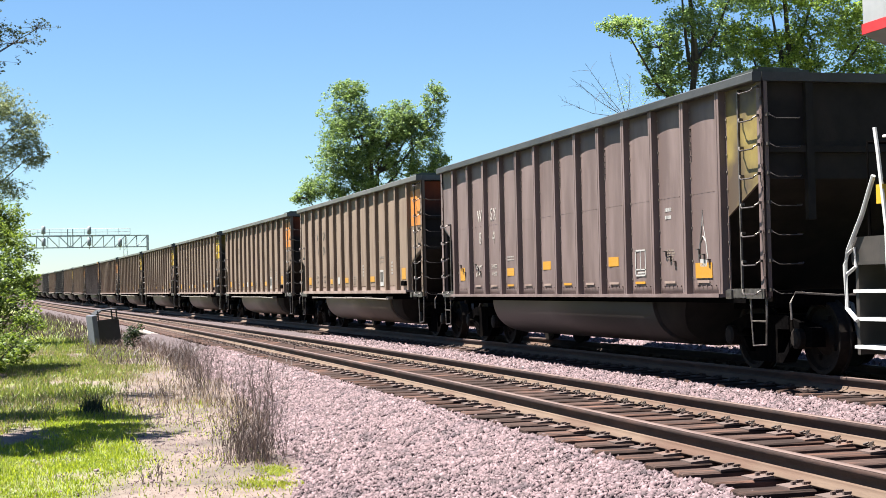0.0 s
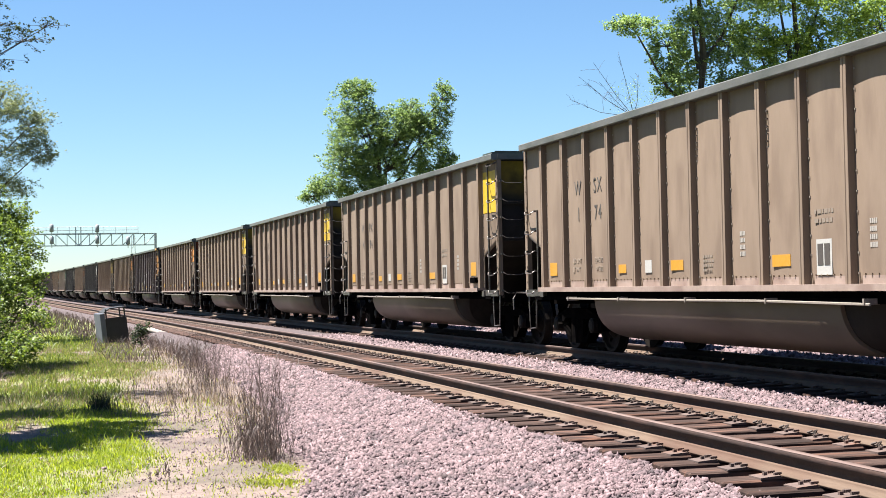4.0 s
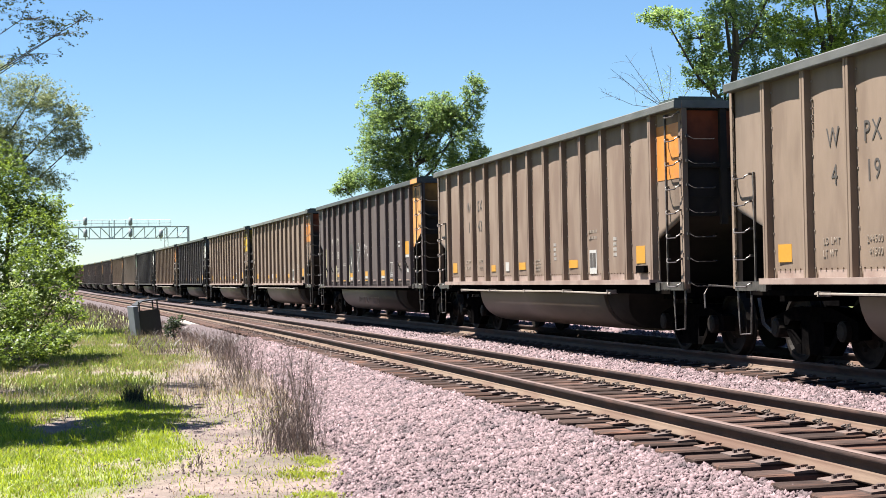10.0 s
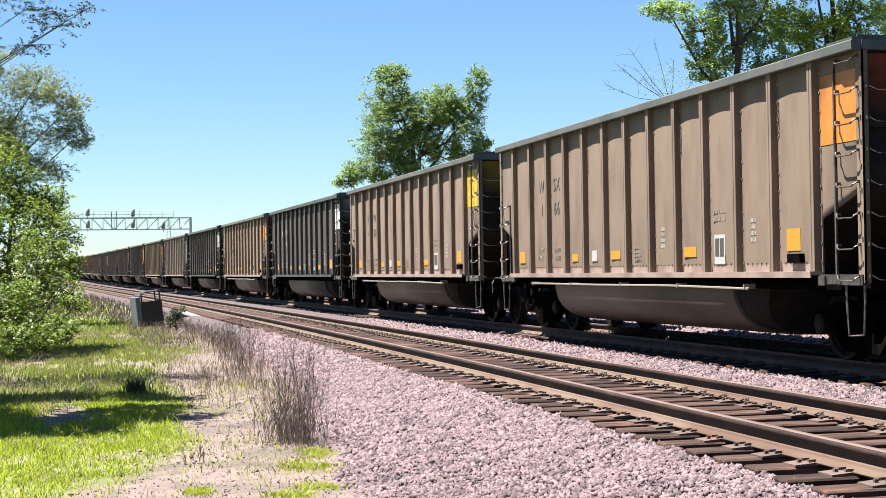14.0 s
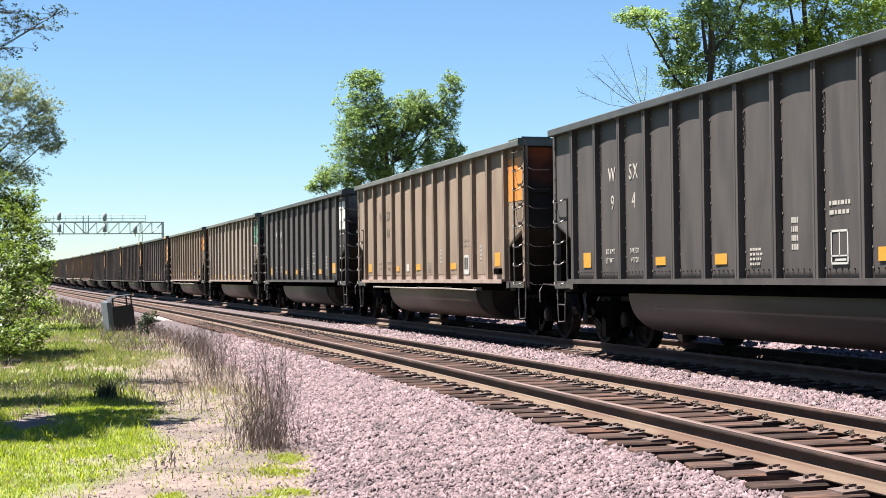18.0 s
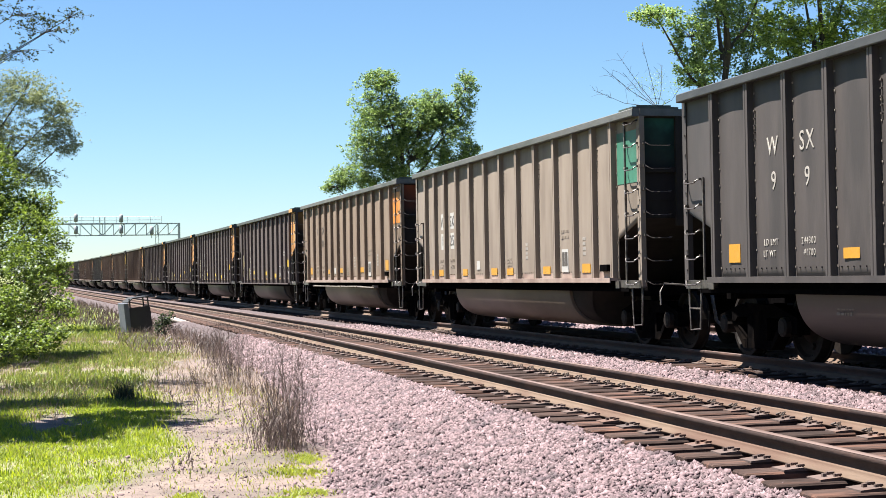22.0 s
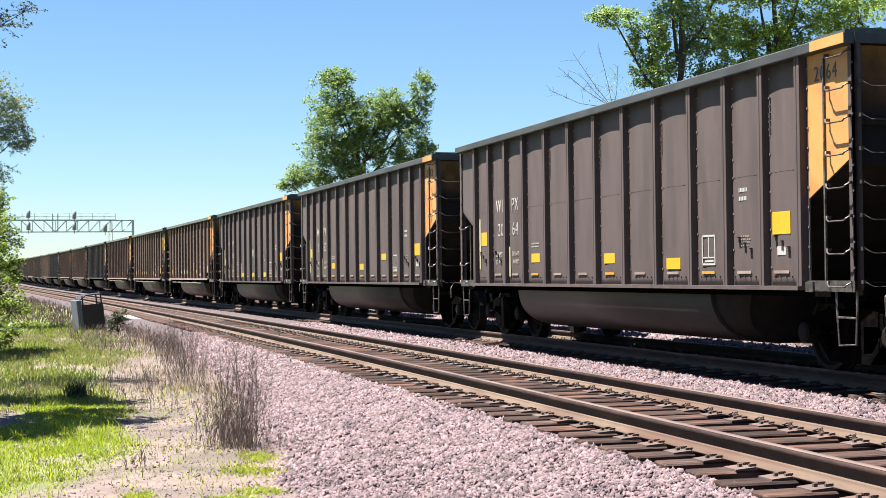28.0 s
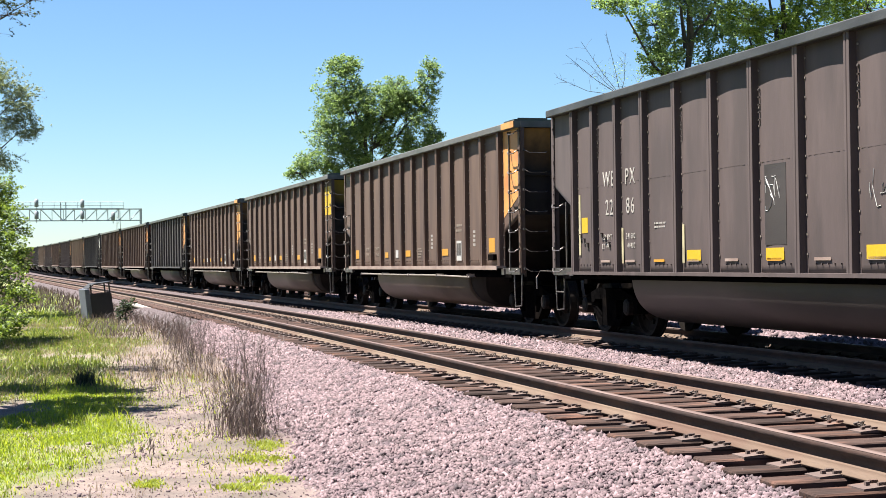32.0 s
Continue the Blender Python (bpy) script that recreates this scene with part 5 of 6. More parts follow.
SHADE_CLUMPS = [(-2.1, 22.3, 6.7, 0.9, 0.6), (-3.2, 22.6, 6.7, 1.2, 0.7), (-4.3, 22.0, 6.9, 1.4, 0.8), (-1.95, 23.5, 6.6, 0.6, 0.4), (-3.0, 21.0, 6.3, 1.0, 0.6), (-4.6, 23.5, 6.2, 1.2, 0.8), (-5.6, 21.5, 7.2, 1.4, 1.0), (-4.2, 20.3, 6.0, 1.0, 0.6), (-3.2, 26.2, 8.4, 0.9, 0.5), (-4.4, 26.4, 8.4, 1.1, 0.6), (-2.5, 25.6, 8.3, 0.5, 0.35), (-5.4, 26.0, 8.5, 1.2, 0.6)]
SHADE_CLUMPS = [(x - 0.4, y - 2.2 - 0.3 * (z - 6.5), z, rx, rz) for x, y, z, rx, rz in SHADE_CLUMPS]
build_tree("shade_tree", (-6.8, 20, -0.75), SHADE_CLUMPS, M_LEAF_RIGHT, 170, 0.14, 52, 0.22, "leafy tree whose crown shades the grass", 0.9, sparse=-0.1, stem_top=(-5.8, 20, 7.5))


def build_sapling():
    """Bare twiggy sapling with a few pale leaves."""
    rnd, rng = random.Random(77), np.random.default_rng(77)
    tree = tagged(new("sapling"), "half-bare sapling with fine twigs beyond the tracks", "tree")
    fork = Vector((18.3, 47, 6.4))
    bm = bmesh.new()
    tube(bm, [Vector((18.6, 47, -1.0)), Vector((18.5, 47, 3.0)), fork], 0.05, 7, 0.03)
    part("trunk", bm, M_BARK, tree, smooth=True)
    bm, tips = bmesh.new(), []
    for end, r in (((16.9, 47, 8.2), 0.02), ((16.3, 46.8, 7.7), 0.02), ((16.1, 47.2, 7.0), 0.017), ((17.8, 47, 8.5), 0.02), ((18.4, 46.8, 7.8), 0.018), ((19.2, 47, 7.2), 0.02), ((17.2, 47.3, 7.6), 0.016)):
        e = Vector(end)
        bend = fork.lerp(e, 0.5) + Vector((rnd.uniform(-0.1, 0.1), 0, -0.15))
        tube(bm, [fork, bend, e], r * 0.65, 5, 0.005)
        for _ in range(9):
            f = rnd.uniform(0.3, 1)
            a = fork.lerp(e, f) + Vector((0, 0, -0.3 * f * (1 - f) * 2))
            b = a + Vector((rnd.uniform(-0.5, 0.3), rnd.uniform(-0.3, 0.3), rnd.uniform(-0.1, 0.5))) * rnd.uniform(0.5, 1.2)
            tube(bm, [a, (a + b) / 2 + Vector((0, 0, 0.04)), b], 0.0055, 4, 0.0025)
            if e.x > 17.5 and b.z < 7.6:
                tips.append(b)
    part("branchwork", bm, M_BARK, tree, smooth=True)
    at = np.repeat(np.array(tips), 16, 0) + rng.normal(size=(len(tips) * 16, 3)) * 0.14
    tagged(link_mesh("crown", leaves_mesh("crown", at, 0.036, M_LEAF_RIGHT, rng), tree))


build_sapling()


# ---- ballast stones ----
def build_stones():
    rng = np.random.default_rng(9)
    octa = np.array([(1, 0, 0), (-1, 0, 0), (0, 1, 0), (0, -1, 0), (0, 0, 1), (0, 0, -1), (0.6, 0.6, 0.5), (-0.6, -0.55, 0.5)], float)
    tri = np.array([(0, 2, 6), (2, 4, 6), (4, 0, 6), (1, 3, 7), (3, 4, 7), (4, 1, 7), (2, 1, 4), (3, 0, 4), (2, 0, 5), (1, 2, 5), (3, 1, 5), (0, 3, 5)])
    spots = []
    for s0, s1, lats, dens, size in ((6.5, 13, None, 1500, 0.018), (13, 22, None, 1050, 0.0205), (22, 38, None, 420, 0.028), (7, 30, (4.2, 6.95), 110, 0.026), (8, 24, (6.85, 8.9), 950, 0.0225), (24, 44, (6.9, 8.9), 320, 0.035), (12, 60, (10.9, 13.0), 150, 0.042), (12, 64, (12.7, 15.6), 230, 0.052)):
        wide = (lats[1] - lats[0]) if lats else 3.3
        n = int((s1 - s0) * wide * dens)
        s = rng.uniform(s0, s1, n)
        for a, r in zip(s, rng.uniform(0, 1, n)):
            lat = lats[0] + r * wide if lats else toe(a) - 0.5 + r**0.8 * (4.35 - toe(a) + 0.5)
            p, _ = on_line(a, lat, bed_z(lat, a))
            if lats and lats[1] < 7 and (abs((a - TIE_0) / TIE_STEP - round((a - TIE_0) / TIE_STEP)) < 0.24):
                continue
            spots.append((p.x, p.y, p.z, size))
    for x, y in zip(rng.uniform(-0.8, 2.8, 13000), rng.uniform(9.5, 22, 13000)):
        if -0.1 < line_toe(y) - x < 2.3 and rng.uniform() < 0.8:
            spots.append((x, y, ground_z(x, y) - 0.004, 0.0055 if rng.uniform() < 0.85 else 0.012))
    spots = np.array(spots)
    n = len(spots)
    q = rng.normal(size=(n, 4))
    q /= np.linalg.norm(q, axis=1, keepdims=True)
    w, x, y, z = q.T
    rot = np.stack([1 - 2 * (y * y + z * z), 2 * (x * y - w * z), 2 * (x * z + w * y), 2 * (x * y + w * z), 1 - 2 * (x * x + z * z), 2 * (y * z - w * x), 2 * (x * z - w * y), 2 * (y * z + w * x), 1 - 2 * (x * x + y * y)], 1).reshape(n, 3, 3)
    shape = octa[None] * rng.uniform(0.45, 1.45, (n, 1, 3)) * (1 + rng.uniform(-0.5, 0.4, (n, 8, 1))) * spots[:, 3, None, None] * rng.uniform(0.55, 1.6, (n, 1, 1))
    verts = np.einsum("nij,nkj->nki", rot, shape) + spots[:, None, :3] + np.array([0, 0, 0.008])
    faces = (tri[None] + (np.arange(n) * 8)[:, None, None]).reshape(-1, 3)
    me = arrays("ballast_stones", verts.reshape(-1, 3), faces, M_STONE)
    tagged(link_mesh("ballast_stones", me), "loose pinkish grey crushed granite stones beside the rails", "ballast", kind="stuff")


build_stones()


# ---- grass, straw and dead weeds ----
def blades(name, spots, height, width, material, rng, lean=0.35, label="", category="grass", kind="stuff", curl=0.4):
    """Thin blades: a quad and a tip each."""
    n = len(spots)
    h = height * rng.uniform(0.45, 1.25, n)
    ang = rng.uniform(0, 2 * math.pi, n)
    off = np.stack([np.cos(ang), np.sin(ang), np.zeros(n)], 1) * (h * lean * rng.uniform(0.1, 1.2, n))[:, None]
    wdir = np.stack([-np.sin(ang + 0.7), np.cos(ang + 0.7), np.zeros(n)], 1) * (width * rng.uniform(0.6, 1.3, n))[:, None] / 2
    up = np.zeros((n, 3))
    up[:, 2] = h
    root = spots - np.array([0, 0, 0.02])
    mid = root + up * 0.55 + off * 0.35
    tip = root + up * (1 - curl * 0.2) + off
    verts = np.stack([root - wdir, root + wdir, mid + wdir * 0.8, tip, mid - wdir * 0.8], 1).reshape(-1, 3)
    base = (np.arange(n) * 5)[:, None]
    tris = np.concatenate([base + (0, 1, 2), base + (0, 2, 4), base + (4, 2, 3)], 0)
    me = arrays(name, verts, tris, material)
    return tagged(link_mesh(name, me), label, category, kind=kind)


def stalks(name, spots, height, rng):
    """Dry stems that fork into fine side twigs with seed heads."""
    roots, ends, widths = [], [], []
    for p in spots:
        h = height * rng.uniform(0.35, 1.15)
        lean = rng.normal(size=3) * (0.23, 0.23, 0)
        top = p + (np.array([0, 0, 1.0]) + lean) * h
        roots.append(p), ends.append(top), widths.append(0.0032)
        for _ in range(rng.integers(7, 15)):
            f = rng.uniform(0.3, 0.98)
            a = p + (top - p) * f
            b = a + (rng.normal(size=3) * (0.5, 0.5, 0.25) + (0, 0, 0.9)) * h * rng.uniform(0.06, 0.2)
            roots.append(a), ends.append(b), widths.append(0.0019)
            if rng.uniform() < 0.5:
                roots.append(b), ends.append(b + rng.normal(size=3) * 0.012 + (0, 0, 0.03)), widths.append(0.005)
    a, b, w = np.array(roots), np.array(ends), np.array(widths)[:, None]
    ang = rng.uniform(0, math.pi, len(a))
    side = np.stack([np.cos(ang), np.sin(ang), np.zeros(len(a))], 1) * w
    verts = np.stack([a - side, a + side, b + side * 0.5, b - side * 0.5], 1).reshape(-1, 3)
    me = arrays(name, verts, np.arange(len(verts)).reshape(-1, 4), M_WEED)
    tagged(link_mesh(name, me), "clump of tall dry brown weed stalks at the ballast edge", "weeds", kind="stuff")


def scatter(rng, n, x0, x1, y0, y1, rule):
    out = []
    for x, y, r in zip(rng.uniform(x0, x1, n), rng.uniform(y0, y1, n), rng.uniform(0, 1, n)):
        if r < rule(x, y):
            out.append((x, y, ground_z(x, y)))
    return np.array(out) if out else np.zeros((0, 3))


def build_greenery():
    rng = np.random.default_rng(17)
    blades("grass", scatter(rng, 240000, -4, 2.6, 9.5, 24, green), 0.065, 0.011, M_GRASS, rng, 0.6, "bright yellow-green spring grass")
    blades("meadow_grass", scatter(rng, 110000, -6, 3.2, 22, 60, green), 0.12, 0.018, M_TALLGRASS, rng, 0.4, "longer green grass beside the bush")
    blades("straw", scatter(rng, 45000, -4, 3.4, 9.5, 60, lambda x, y: 0.55 * (line_toe(y) - x > -0.1) * min(max(0.45 + noise.noise((x * 0.8, y * 0.3, 21)), 0), 1)), 0.09, 0.007, M_STRAW, rng, 1.2, "dry straw lying over the ground", "dry grass")
    blades("straw", scatter(rng, 60000, -5, 3.3, 20, 50, lambda x, y: 0.6 * (line_toe(y) - x > -0.1) * min(max(0.5 + 1.2 * noise.noise((x * 0.6, y * 0.22, 31)), 0), 1)), 0.15, 0.009, M_STRAW, rng, 0.9, "standing dry straw among the grass", "dry grass")
    blades("grass", scatter(rng, 16000, -4, 1.6, 12, 22, lambda x, y: green(x, y) * (noise.noise((x * 1.3, y * 0.8, 14)) > 0.12)), 0.14, 0.01, M_GRASS, rng, 0.6, "longer tufts of bright spring grass")
    blades("clover", scatter(rng, 60000, -4, 1.8, 12, 24, lambda x, y: green(x, y) * (noise.noise((x * 1.6, y * 0.9, 44)) > 0.1)), 0.05, 0.022, M_TALLGRASS, rng, 1.0, "patches of darker green clover in the grass", "grass")
    blades("straw", scatter(rng, 40000, -3, 2.2, 11, 24, lambda x, y: green(x, y) * (noise.noise((x * 1.2, y * 0.7, 61)) > 0.16)), 0.06, 0.008, M_STRAW, rng, 1.3, "withered patches in the grass", "dry grass")
    def clump(n, cx, cy, rx, ry):
        a = rng.normal(size=(n, 2)) * (rx, ry) + (cx, cy)
        return np.array([(x, y, ground_z(x, y)) for x, y in a])
    for n, cx, cy, rx, ry, h in ((120, 1.9, 15.7, 0.13, 0.3, 0.95), (30, 1.74, 15.5, 0.16, 0.3, 0.45), (90, 1.86, 15.5, 0.18, 0.3, 0.34), (1, 0.33, 22.6, 0.01, 0.01, 0.95), (1, 0.42, 22.9, 0.01, 0.01, 0.8), (40, 1.2, 20.3, 0.35, 0.25, 0.3), (8, 0.8, 14.2, 0.12, 0.2, 0.1), (110, 2.25, 26.5, 0.14, 1.6, 0.85), (90, 2.4, 31.0, 0.2, 2.2, 0.85), (60, 1.5, 24.0, 0.4, 0.8, 0.4)):
        stalks("dead_weeds", clump(n, cx, cy, rx, ry), h, rng)
    blades("dead_weeds", scatter(rng, 5200, -1.5, 4.5, 36, 64, lambda x, y: 0.8 * (0.3 < line_toe(y) + 0.9 - x < 3.0)), 0.34, 0.018, M_WEED, rng, 0.9, "band of low dry brown weeds before the track", "weeds")
    blades("dead_weeds", scatter(rng, 9000, -8, 3.5, 60, 125, lambda x, y: 0.8 * (0.0 < line_toe(y) + 0.6 - x < 6.5)), 0.38, 0.045, M_WEED, rng, 0.5, "band of dry brown weeds beside the curving track", "weeds")
    blades("dead_weeds", scatter(rng, 9000, 1.0, 5.5, 36, 62, lambda x, y: 0.85 * (-1.5 < line_toe(y) - x < 0.4)) + np.array([0, 0, 0.12]), 0.26, 0.014, M_WEED, rng, 1.0, "low dry brown weeds over the foot of the ballast", "weeds")
    blades("weed_leaves", scatter(rng, 9000, -9, 1.0, 40, 110, lambda x, y: 0.7 * (noise.noise((x * 0.4, y * 0.15, 5)) > -0.1) * (line_toe(y) - x > 1.0)), 0.3, 0.03, M_TALLGRASS, rng, 0.8, "rank green weeds in the far verge", "weeds")
    for cx, cy, r in ((1.79, 13.84, 0.18), (1.72, 12.6, 0.13), (1.42, 12.1, 0.12), (0.7, 12.6, 0.07), (1.95, 14.6, 0.1)):
        blades("ground_cover", clump(900, cx, cy, r * 0.8, r * 1.3), 0.05, 0.016, M_MOSS, rng, 0.8, "low yellow-green ground cover plant", "plant")
    blades("grass_tuft", clump(240, 0.36, 22.9, 0.08, 0.12), 0.3, 0.014, M_LEAF_NEAR, rng, 0.5, "dark green tuft of tall grass", "grass")
    blades("grass_tuft", clump(120, -0.3, 23.6, 0.15, 0.3), 0.15, 0.014, M_LEAF_NEAR, rng, 0.5, "green tuft of tall grass", "grass")


build_greenery()


# ---- signal gantry far down the line ----
def build_gantry():
    y, right, left, z0, z1 = 185.0, 9.79, -8.5, 5.62, 7.0
    gantry = tagged(new("signal_gantry"), "galvanised steel lattice gantry with signal heads across the tracks", "signal gantry")
    for x in (right, left):
        for dy in (0.0, 1.0):
            part("post", box(bmesh.new(), x - 0.12, x + 0.12, y + dy - 0.12, y + dy + 0.12, -1.8, z1 + 0.05), M_GALV, gantry)
    for dy in (0.0, 1.0):
        for z in (z0, z1):
            part("chord", box(bmesh.new(), left, right, y + dy - 0.05, y + dy + 0.05, z - 0.05, z + 0.05), M_GALV, gantry)
        n = 14
        step = (right - left) / n
        for k in range(n):
            a, b = left + k * step, left + (k + 1) * step
            pts = [(a, y + dy, z1), (b, y + dy, z0)] if k < n / 2 else [(a, y + dy, z0), (b, y + dy, z1)]
            part("diagonal", tube(bmesh.new(), pts, 0.045, 5), M_GALV, gantry)
            if k:
                part("upright", tube(bmesh.new(), [(a, y + dy, z0), (a, y + dy, z1)], 0.04, 5), M_GALV, gantry)
    for x in (0.35, 0.95):
        part("upright", box(bmesh.new(), x - 0.06, x + 0.06, y - 0.08, y, z0, z1 + 0.8), M_GALV, gantry)
    for z in (z1 + 0.45, z1 + 0.85):
        part("handrail", tube(bmesh.new(), [(left, y, z), (7.7, y, z)], 0.03, 5), M_GALV, gantry)
    x = left
    while x < 7.8:
        part("rail_post", tube(bmesh.new(), [(x, y, z1), (x, y, z1 + 0.85)], 0.025, 5), M_GALV, gantry)
        x += 1.35
    part("walkway", box(bmesh.new(), left, 7.7, y, y + 0.9, z1 + 0.06, z1 + 0.1), M_GALV, gantry)
    for x, z in ((-2.45, 7.75), (-2.45, 6.3), (2.87, 7.65), (2.87, 6.3), (6.48, 6.15)):
        bm = bmesh.new()
        lathe(bm, [(-0.5, 0.12), (-0.44, 0.24), (0.38, 0.24), (0.48, 0.1)], 12, 2)
        head = part("signal_head", bm, M_SIGNAL, gantry, "grey oval signal head", smooth=True)
        head.location = (x, y - 0.25, z)
        stem = part("stem", tube(bmesh.new(), [(0, 0.2, -0.9), (0, 0.1, -0.4)], 0.05, 5), M_GALV, head)


def build_mast():
    mast = tagged(new("lattice_mast"), "thin pale lattice mast far beyond the line", "mast")
    x, y = 20.0, 520.0
    for dx in (-0.8, 0.8):
        part("leg", tube(bmesh.new(), [(x + dx, y, -2), (x + dx * 0.6, y, 17)], 0.12, 5), M_GALV, mast)
    for k in range(8):
        z = k * 2.0
        part("brace", tube(bmesh.new(), [(x - 0.8, y, z), (x + 0.75, y, z + 2)], 0.06, 4), M_GALV, mast)


def build_cabinet():
    """Small trackside cabinet: leaning grey door panel, shade-black body, thin roof on posts."""
    cab = tagged(new("trackside_cabinet"), "leaning trackside cabinet with grey side and shade-black body", "equipment cabinet")
    cab.matrix_basis = pose(1.2, 51, -1.08, 0, -6, 14) @ Matrix.Diagonal((1, 1, 1.12, 1))
    part("body", box(bmesh.new(), -0.18, 0.55, -0.3, 0.35, 0.12, 0.92), M_BOXDARK, cab)
    bm = box(bmesh.new(), -0.34, -0.17, -0.34, 0.43, 0.22, 1.12)
    bmesh.ops.bevel(bm, geom=bm.edges[:], offset=0.015, segments=1, affect="EDGES")
    part("side_box", bm, M_BOXGREY, cab, "weathered grey side box")
    bm = bmesh.new()
    prism(bm, [(-0.2, 1.14), (0.0, 1.25), (0.55, 1.25), (0.55, 1.22), (0.0, 1.22), (-0.2, 1.11)], 1, -0.32, 0.36)
    part("roof", bm, M_BOXDARK, cab, "thin sheet metal roof")
    for x, y in ((0.5, -0.28), (0.5, 0.3), (-0.12, -0.28)):
        part("post", box(bmesh.new(), x - 0.02, x + 0.02, y - 0.02, y + 0.02, 0.9, 1.23), M_BOXDARK, cab)
    for x in (-0.36, 0.45):
        part("leg", box(bmesh.new(), x - 0.03, x + 0.03, -0.3, -0.24, -0.15, 0.25), M_BOXDARK, cab)
    part("front_rail", box(bmesh.new(), -0.16, 0.5, -0.33, -0.3, 0.88, 0.96), M_BOXDARK, cab)


def build_log():
    bm = bmesh.new()
    pts = [Vector((2.45, 56.5, -0.6)), Vector((2.7, 54.5, -0.57)), Vector((3.0, 52.5, -0.63)), Vector((3.3, 50.8, -0.66))]
    tube(bm, pts, 0.11, 8, 0.06)
    ob = part("log", bm, M_LOG, None, smooth=True)
    tagged(ob, "pale bleached fallen branch lying by the ballast", "log")


build_gantry()
build_mast()
build_cabinet()
build_log()
build_tree("shrub", (2.0, 47, -0.95), [(2.0, 47, -0.55, 0.3, 0.32), (2.1, 47, -0.2, 0.2, 0.2), (1.9, 46.9, -0.35, 0.2, 0.2)], M_LEAF_NEAR, 900, 0.05, 61, 0.03, "small dark green shrub beside the cabinet", stem_top=(2.0, 47, -0.2), category="shrub")


# ---- locomotive at the head of the cars ----
def build_loco():
    loco = tagged(new("locomotive"), "grey diesel locomotive with red stripe and white handrails", "locomotive")
    part("frame", box(bmesh.new(), -1.5, 1.5, -21.0, -0.9, 1.35, 1.62), M_LOCODARK, loco)
    bm = box(bmesh.new(), -0.95, 0.95, -15.5, -2.1, 1.62, 4.35)
    bmesh.ops.bevel(bm, geom=[e for e in bm.edges if abs(e.verts[0].co.y - e.verts[1].co.y) > 5], offset=0.12, segments=2, affect="EDGES")
    part("hood", bm, M_LOCOGREY, loco)
    bm = bmesh.new()
    prism(bm, [(-1.55, 3.75), (-1.55, 4.35), (-1.2, 4.62), (1.2, 4.62), (1.55, 4.35), (1.55, 3.75), (0.95, 3.5), (-0.95, 3.5)], 1, -6.2, -1.35)
    part("radiator_wing", bm, M_LOCOGREY, loco, "flared light grey radiator housing")
    for x in (-1.56, 1.56):
        part("stripe", box(bmesh.new(), x - 0.008, x + 0.008, -6.2, -1.35, 3.75, 3.86), M_RED, loco, "red stripe")
    part("stripe", box(bmesh.new(), -1.55, 1.55, -1.352, -1.335, 3.75, 3.86), M_RED, loco, "red stripe")
    part("cab", box(bmesh.new(), -1.5, 1.5, -18.6, -15.5, 1.62, 4.5), M_LOCOGREY, loco)
    part("nose", box(bmesh.new(), -1.2, 1.2, -20.4, -18.6, 1.62, 3.3), M_LOCOGREY, loco)
    part("fuel_tank", box(bmesh.new(), -1.45, 1.45, -13.0, -8.2, 0.45, 1.35), M_LOCODARK, loco)
    for e in (-0.95, -20.9):
        k = 1 if e > -5 else -1
        part("pilot_plate", box(bmesh.new(), -1.45, 1.45, min(e, e + 0.06 * k), max(e, e + 0.06 * k), 0.35, 1.6), M_LOCODARK, loco)
        for x in (-1, 1):
            bm = box(bmesh.new(), x * 1.5 - 0.03, x * 1.5 + 0.03, e - 0.75 * k - 0.02, e - 0.75 * k + 0.02, 0.4, 1.6)
            well = part("step_well", bm, M_LOCODARK, loco)
            for n in range(4):
                part("step", box(bmesh.new(), min(x * 1.2, x * 1.52), max(x * 1.2, x * 1.52), min(e, e - 0.7 * k), max(e, e - 0.7 * k), 0.42 + n * 0.3, 0.455 + n * 0.3), M_RAILWHITE if n < 3 else M_LOCODARK, well, "white edged step")
            bm = bmesh.new()
            tube(bm, [(x * 1.54, e - 0.1 * k, 0.72), (x * 1.54, e + 0.1 * k, 0.85), (x * 1.54, e + 0.12 * k, 1.32), (x * 1.54, e + 0.05 * k, 1.48), (x * 1.54, e - 0.25 * k, 1.85), (x * 1.54, e - 0.5 * k, 2.25)], 0.026, 7)
            part("grab_rail", bm, M_RAILWHITE, loco, "white painted handrail")
            bm = bmesh.new()
            tube(bm, [(x * 1.54, e + 0.05 * k, 1.45), (x * 1.54, e - 0.08 * k, 1.5), (x * 1.54, e - 0.1 * k, 1.3), (x * 1.54, e + 0.08 * k, 1.22)], 0.02, 6)
            part("grab_rail", bm, M_RAILWHITE, loco, "white painted handrail")
            bm = bmesh.new()
            tube(bm, [(x * 1.54, e - 0.75 * k, 0.75), (x * 1.54, e - 0.72 * k, 1.7), (x * 1.54, e - 0.6 * k, 2.5), (x * 1.54, e - 0.55 * k, 2.75)], 0.022, 7)
            part("grab_rail", bm, M_RAILWHITE, loco, "white painted handrail")
            part("marker", box(bmesh.new(), x * 1.5 - 0.05, x * 1.5 + 0.05, e - 0.62 * k - 0.06, e - 0.62 * k + 0.06, 1.95, 2.15), M_REFLECTY, loco, "yellow marker")
        bm = bmesh.new()
        tube(bm, [(-1.3, e, 1.6), (-1.3, e, 2.65), (1.3, e, 2.65), (1.3, e, 1.6)], 0.022, 6)
        part("end_rail", bm, M_UNDER, loco)
        part("coupler", box(bmesh.new(), -0.12, 0.12, min(e, e + 0.85 * k), max(e, e + 0.85 * k), 0.7, 0.95), M_UNDER, loco)
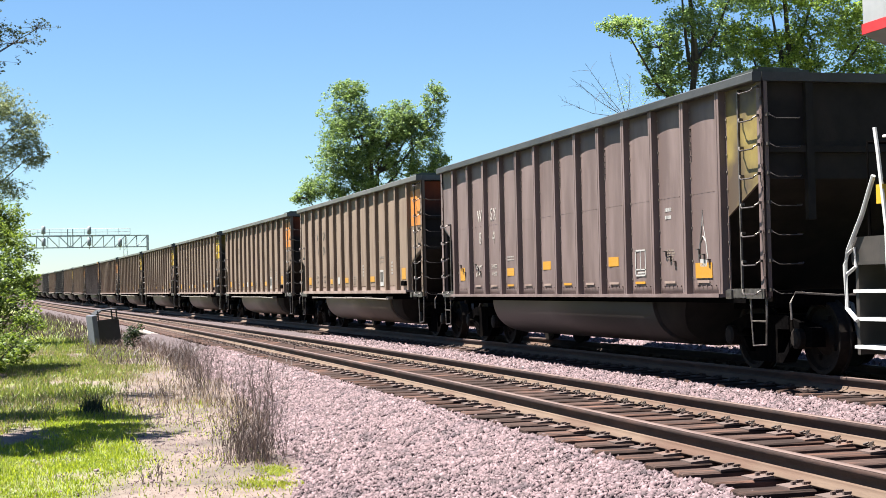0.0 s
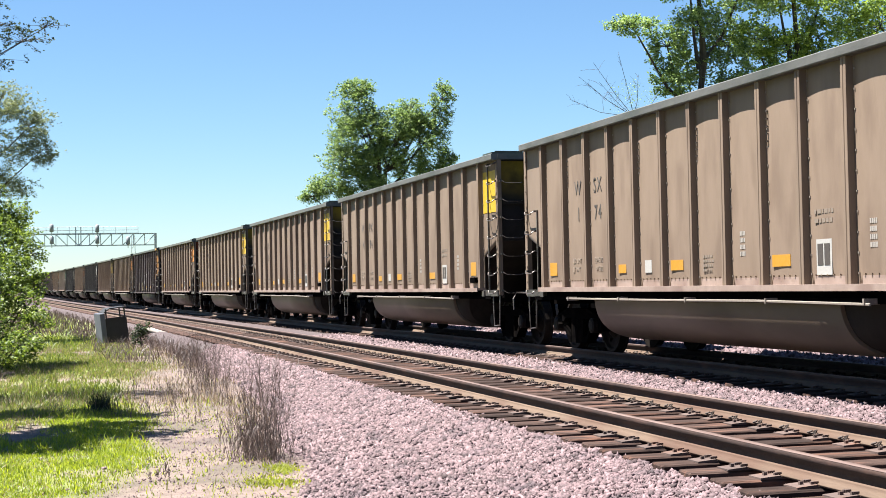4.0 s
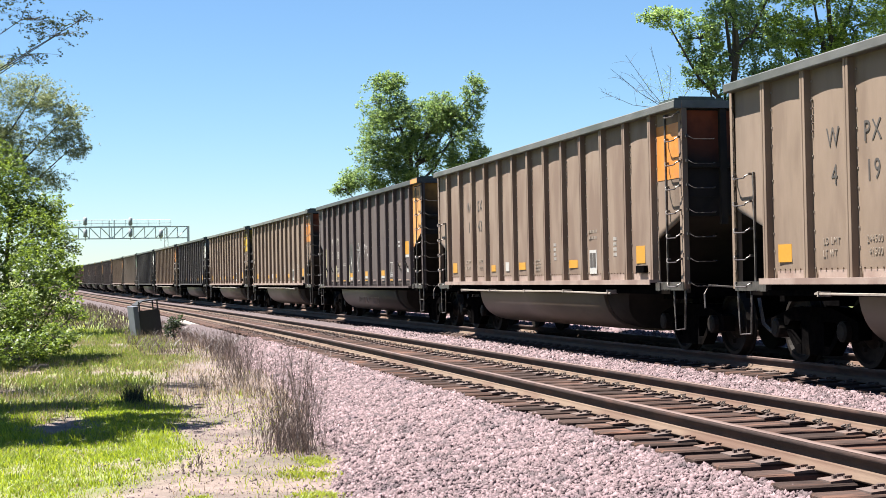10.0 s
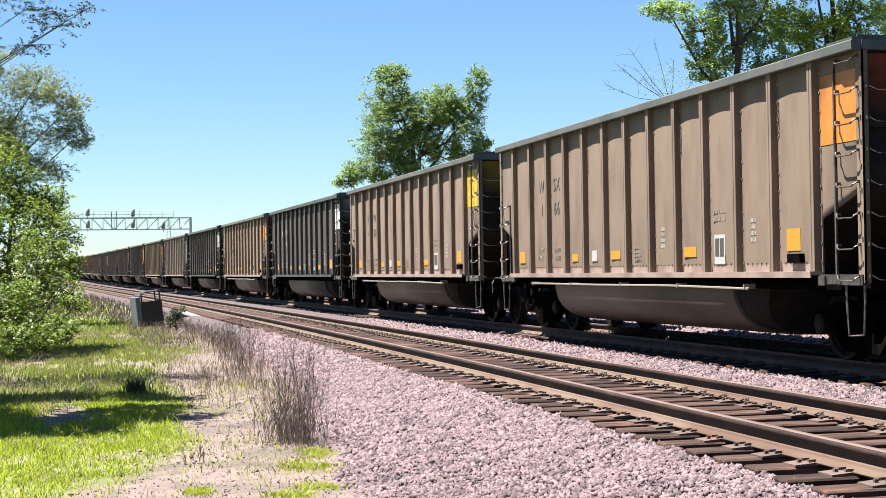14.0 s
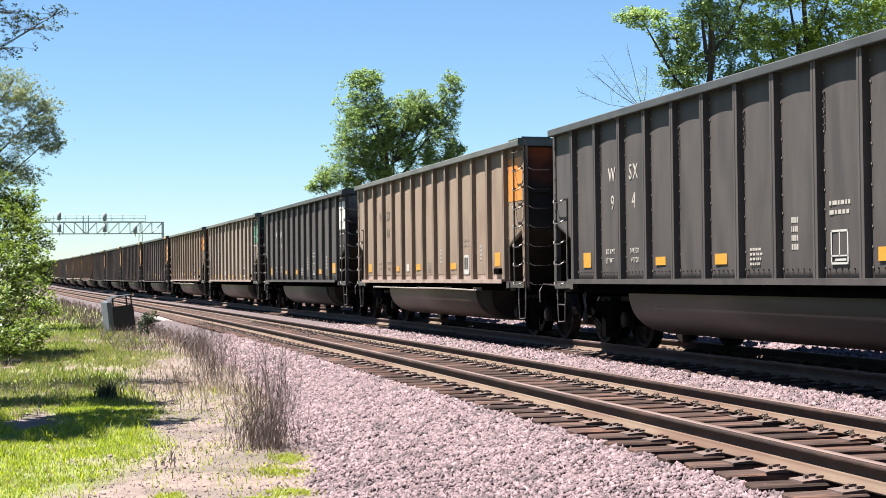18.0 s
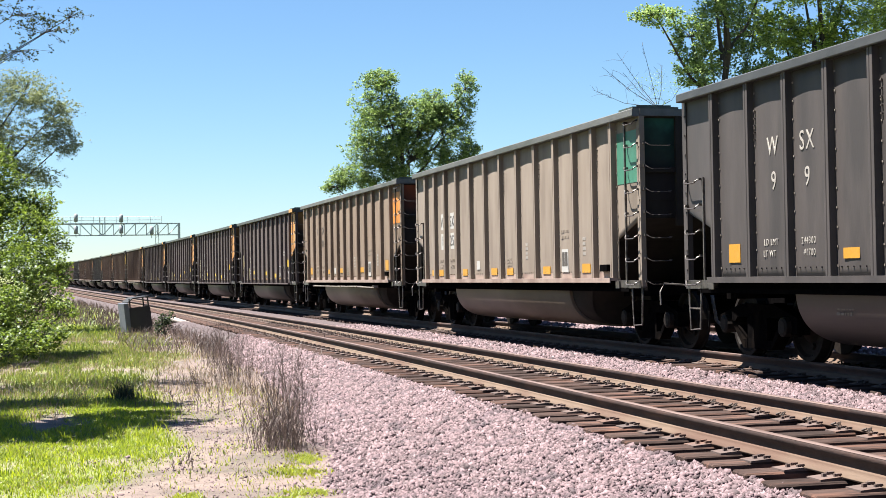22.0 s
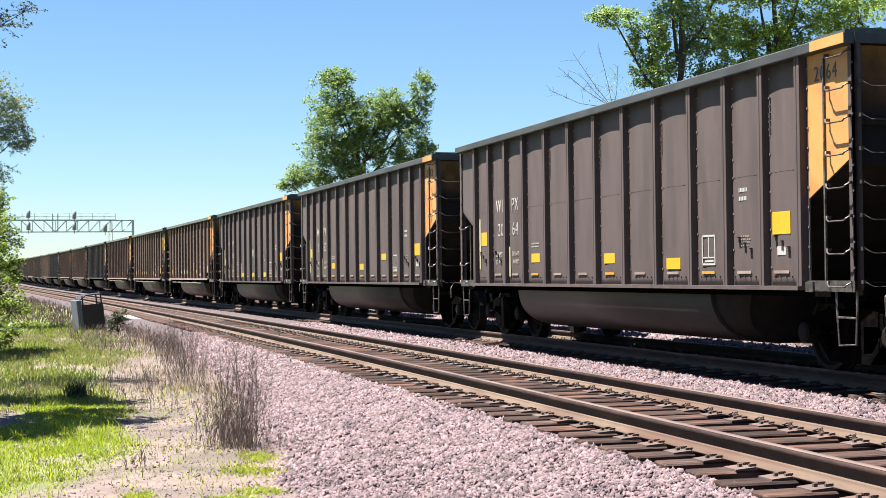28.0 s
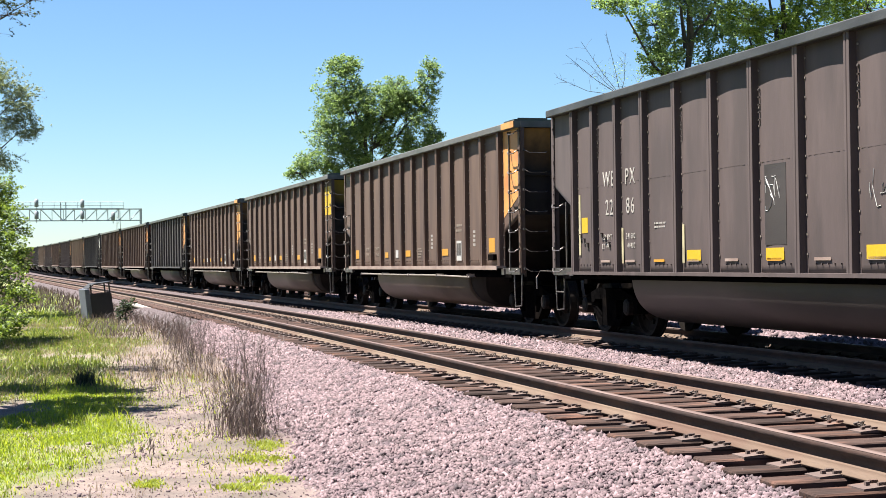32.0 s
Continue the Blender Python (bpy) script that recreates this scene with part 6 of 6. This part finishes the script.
    for y in np.arange(-14.5, -2.0, 1.8):
        for x in (-1.5, 1.5):
            part("stanchion", tube(bmesh.new(), [(x, y, 1.6), (x, y, 2.65)], 0.018, 5), M_RAILWHITE, loco)
    for x in (-1.5, 1.5):
        part("walkway_rail", tube(bmesh.new(), [(x, -15.4, 2.65), (x, -1.6, 2.65)], 0.018, 5), M_RAILWHITE, loco)
    for c in (-4.6, -17.2):
        bm = bmesh.new()
        prism(bm, [(-2.2, 0.4), (-2.2, 0.75), (-1.4, 0.95), (1.4, 0.95), (2.2, 0.75), (2.2, 0.4), (1.7, 0.55), (0.5, 0.5), (-0.5, 0.5), (-1.7, 0.55)], 0, -1.15, 1.15)
        truck = part("truck", bm, M_UNDER, loco)
        truck.location.y = c
        for q in (-1.75, 0, 1.75):
            bm = bmesh.new()
            wheel_pair(bm)
            axle = part("wheelset", bm, M_WHEEL, truck)
            axle.matrix_basis = pose(0, q, 0.457)
    return loco


LOCO = build_loco()


# ---- motion: the train rolls towards the camera's end at one steady speed ----
PACE = ((0.0, 0.0), (5.0, -0.1), (9.0, 0.03), (13.0, 0.0), (18.0, 0.05), (21.0, 0.11), (25.0, 0.16), (29.0, 0.24), (32.0, 0.36))


def rolled(t):
    """Metres that the train has rolled by t: nearly steady, slowing a little."""
    return SPEED * t - float(np.interp(t, [p[0] for p in PACE], [p[1] for p in PACE]))


def motions():
    for car, s0 in TRAIN:
        walk(car, [(t, line_pose(s0 - rolled(t), TRACKS["railway_track_2"])) for t in [k * 1.0 for k in range(33)]])
    walk(LOCO, [(t, line_pose(15.4 - rolled(t), TRACKS["railway_track_2"])) for t in [k * 1.0 for k in range(33)]])
    where = {car.name: s0 for car, s0 in TRAIN}
    for pair, car, q in WHEELS:
        s0 = where[car.name]
        a, b = (s0 - 45) / SPEED, (s0 - 8) / SPEED
        rows = []
        for k in range(0, 32 * FPS + 1):
            t = k / FPS
            if k in (0, 32 * FPS) or (a < t < b and s0 < 340):
                turn = math.degrees((rolled(min(max(t, a), b)) - rolled(a)) / 0.457)
                rows.append((t, pose(0, q * 0.89, 0.457, turn % 360)))
        if len(rows) > 2:
            walk(pair, rows)


motions()
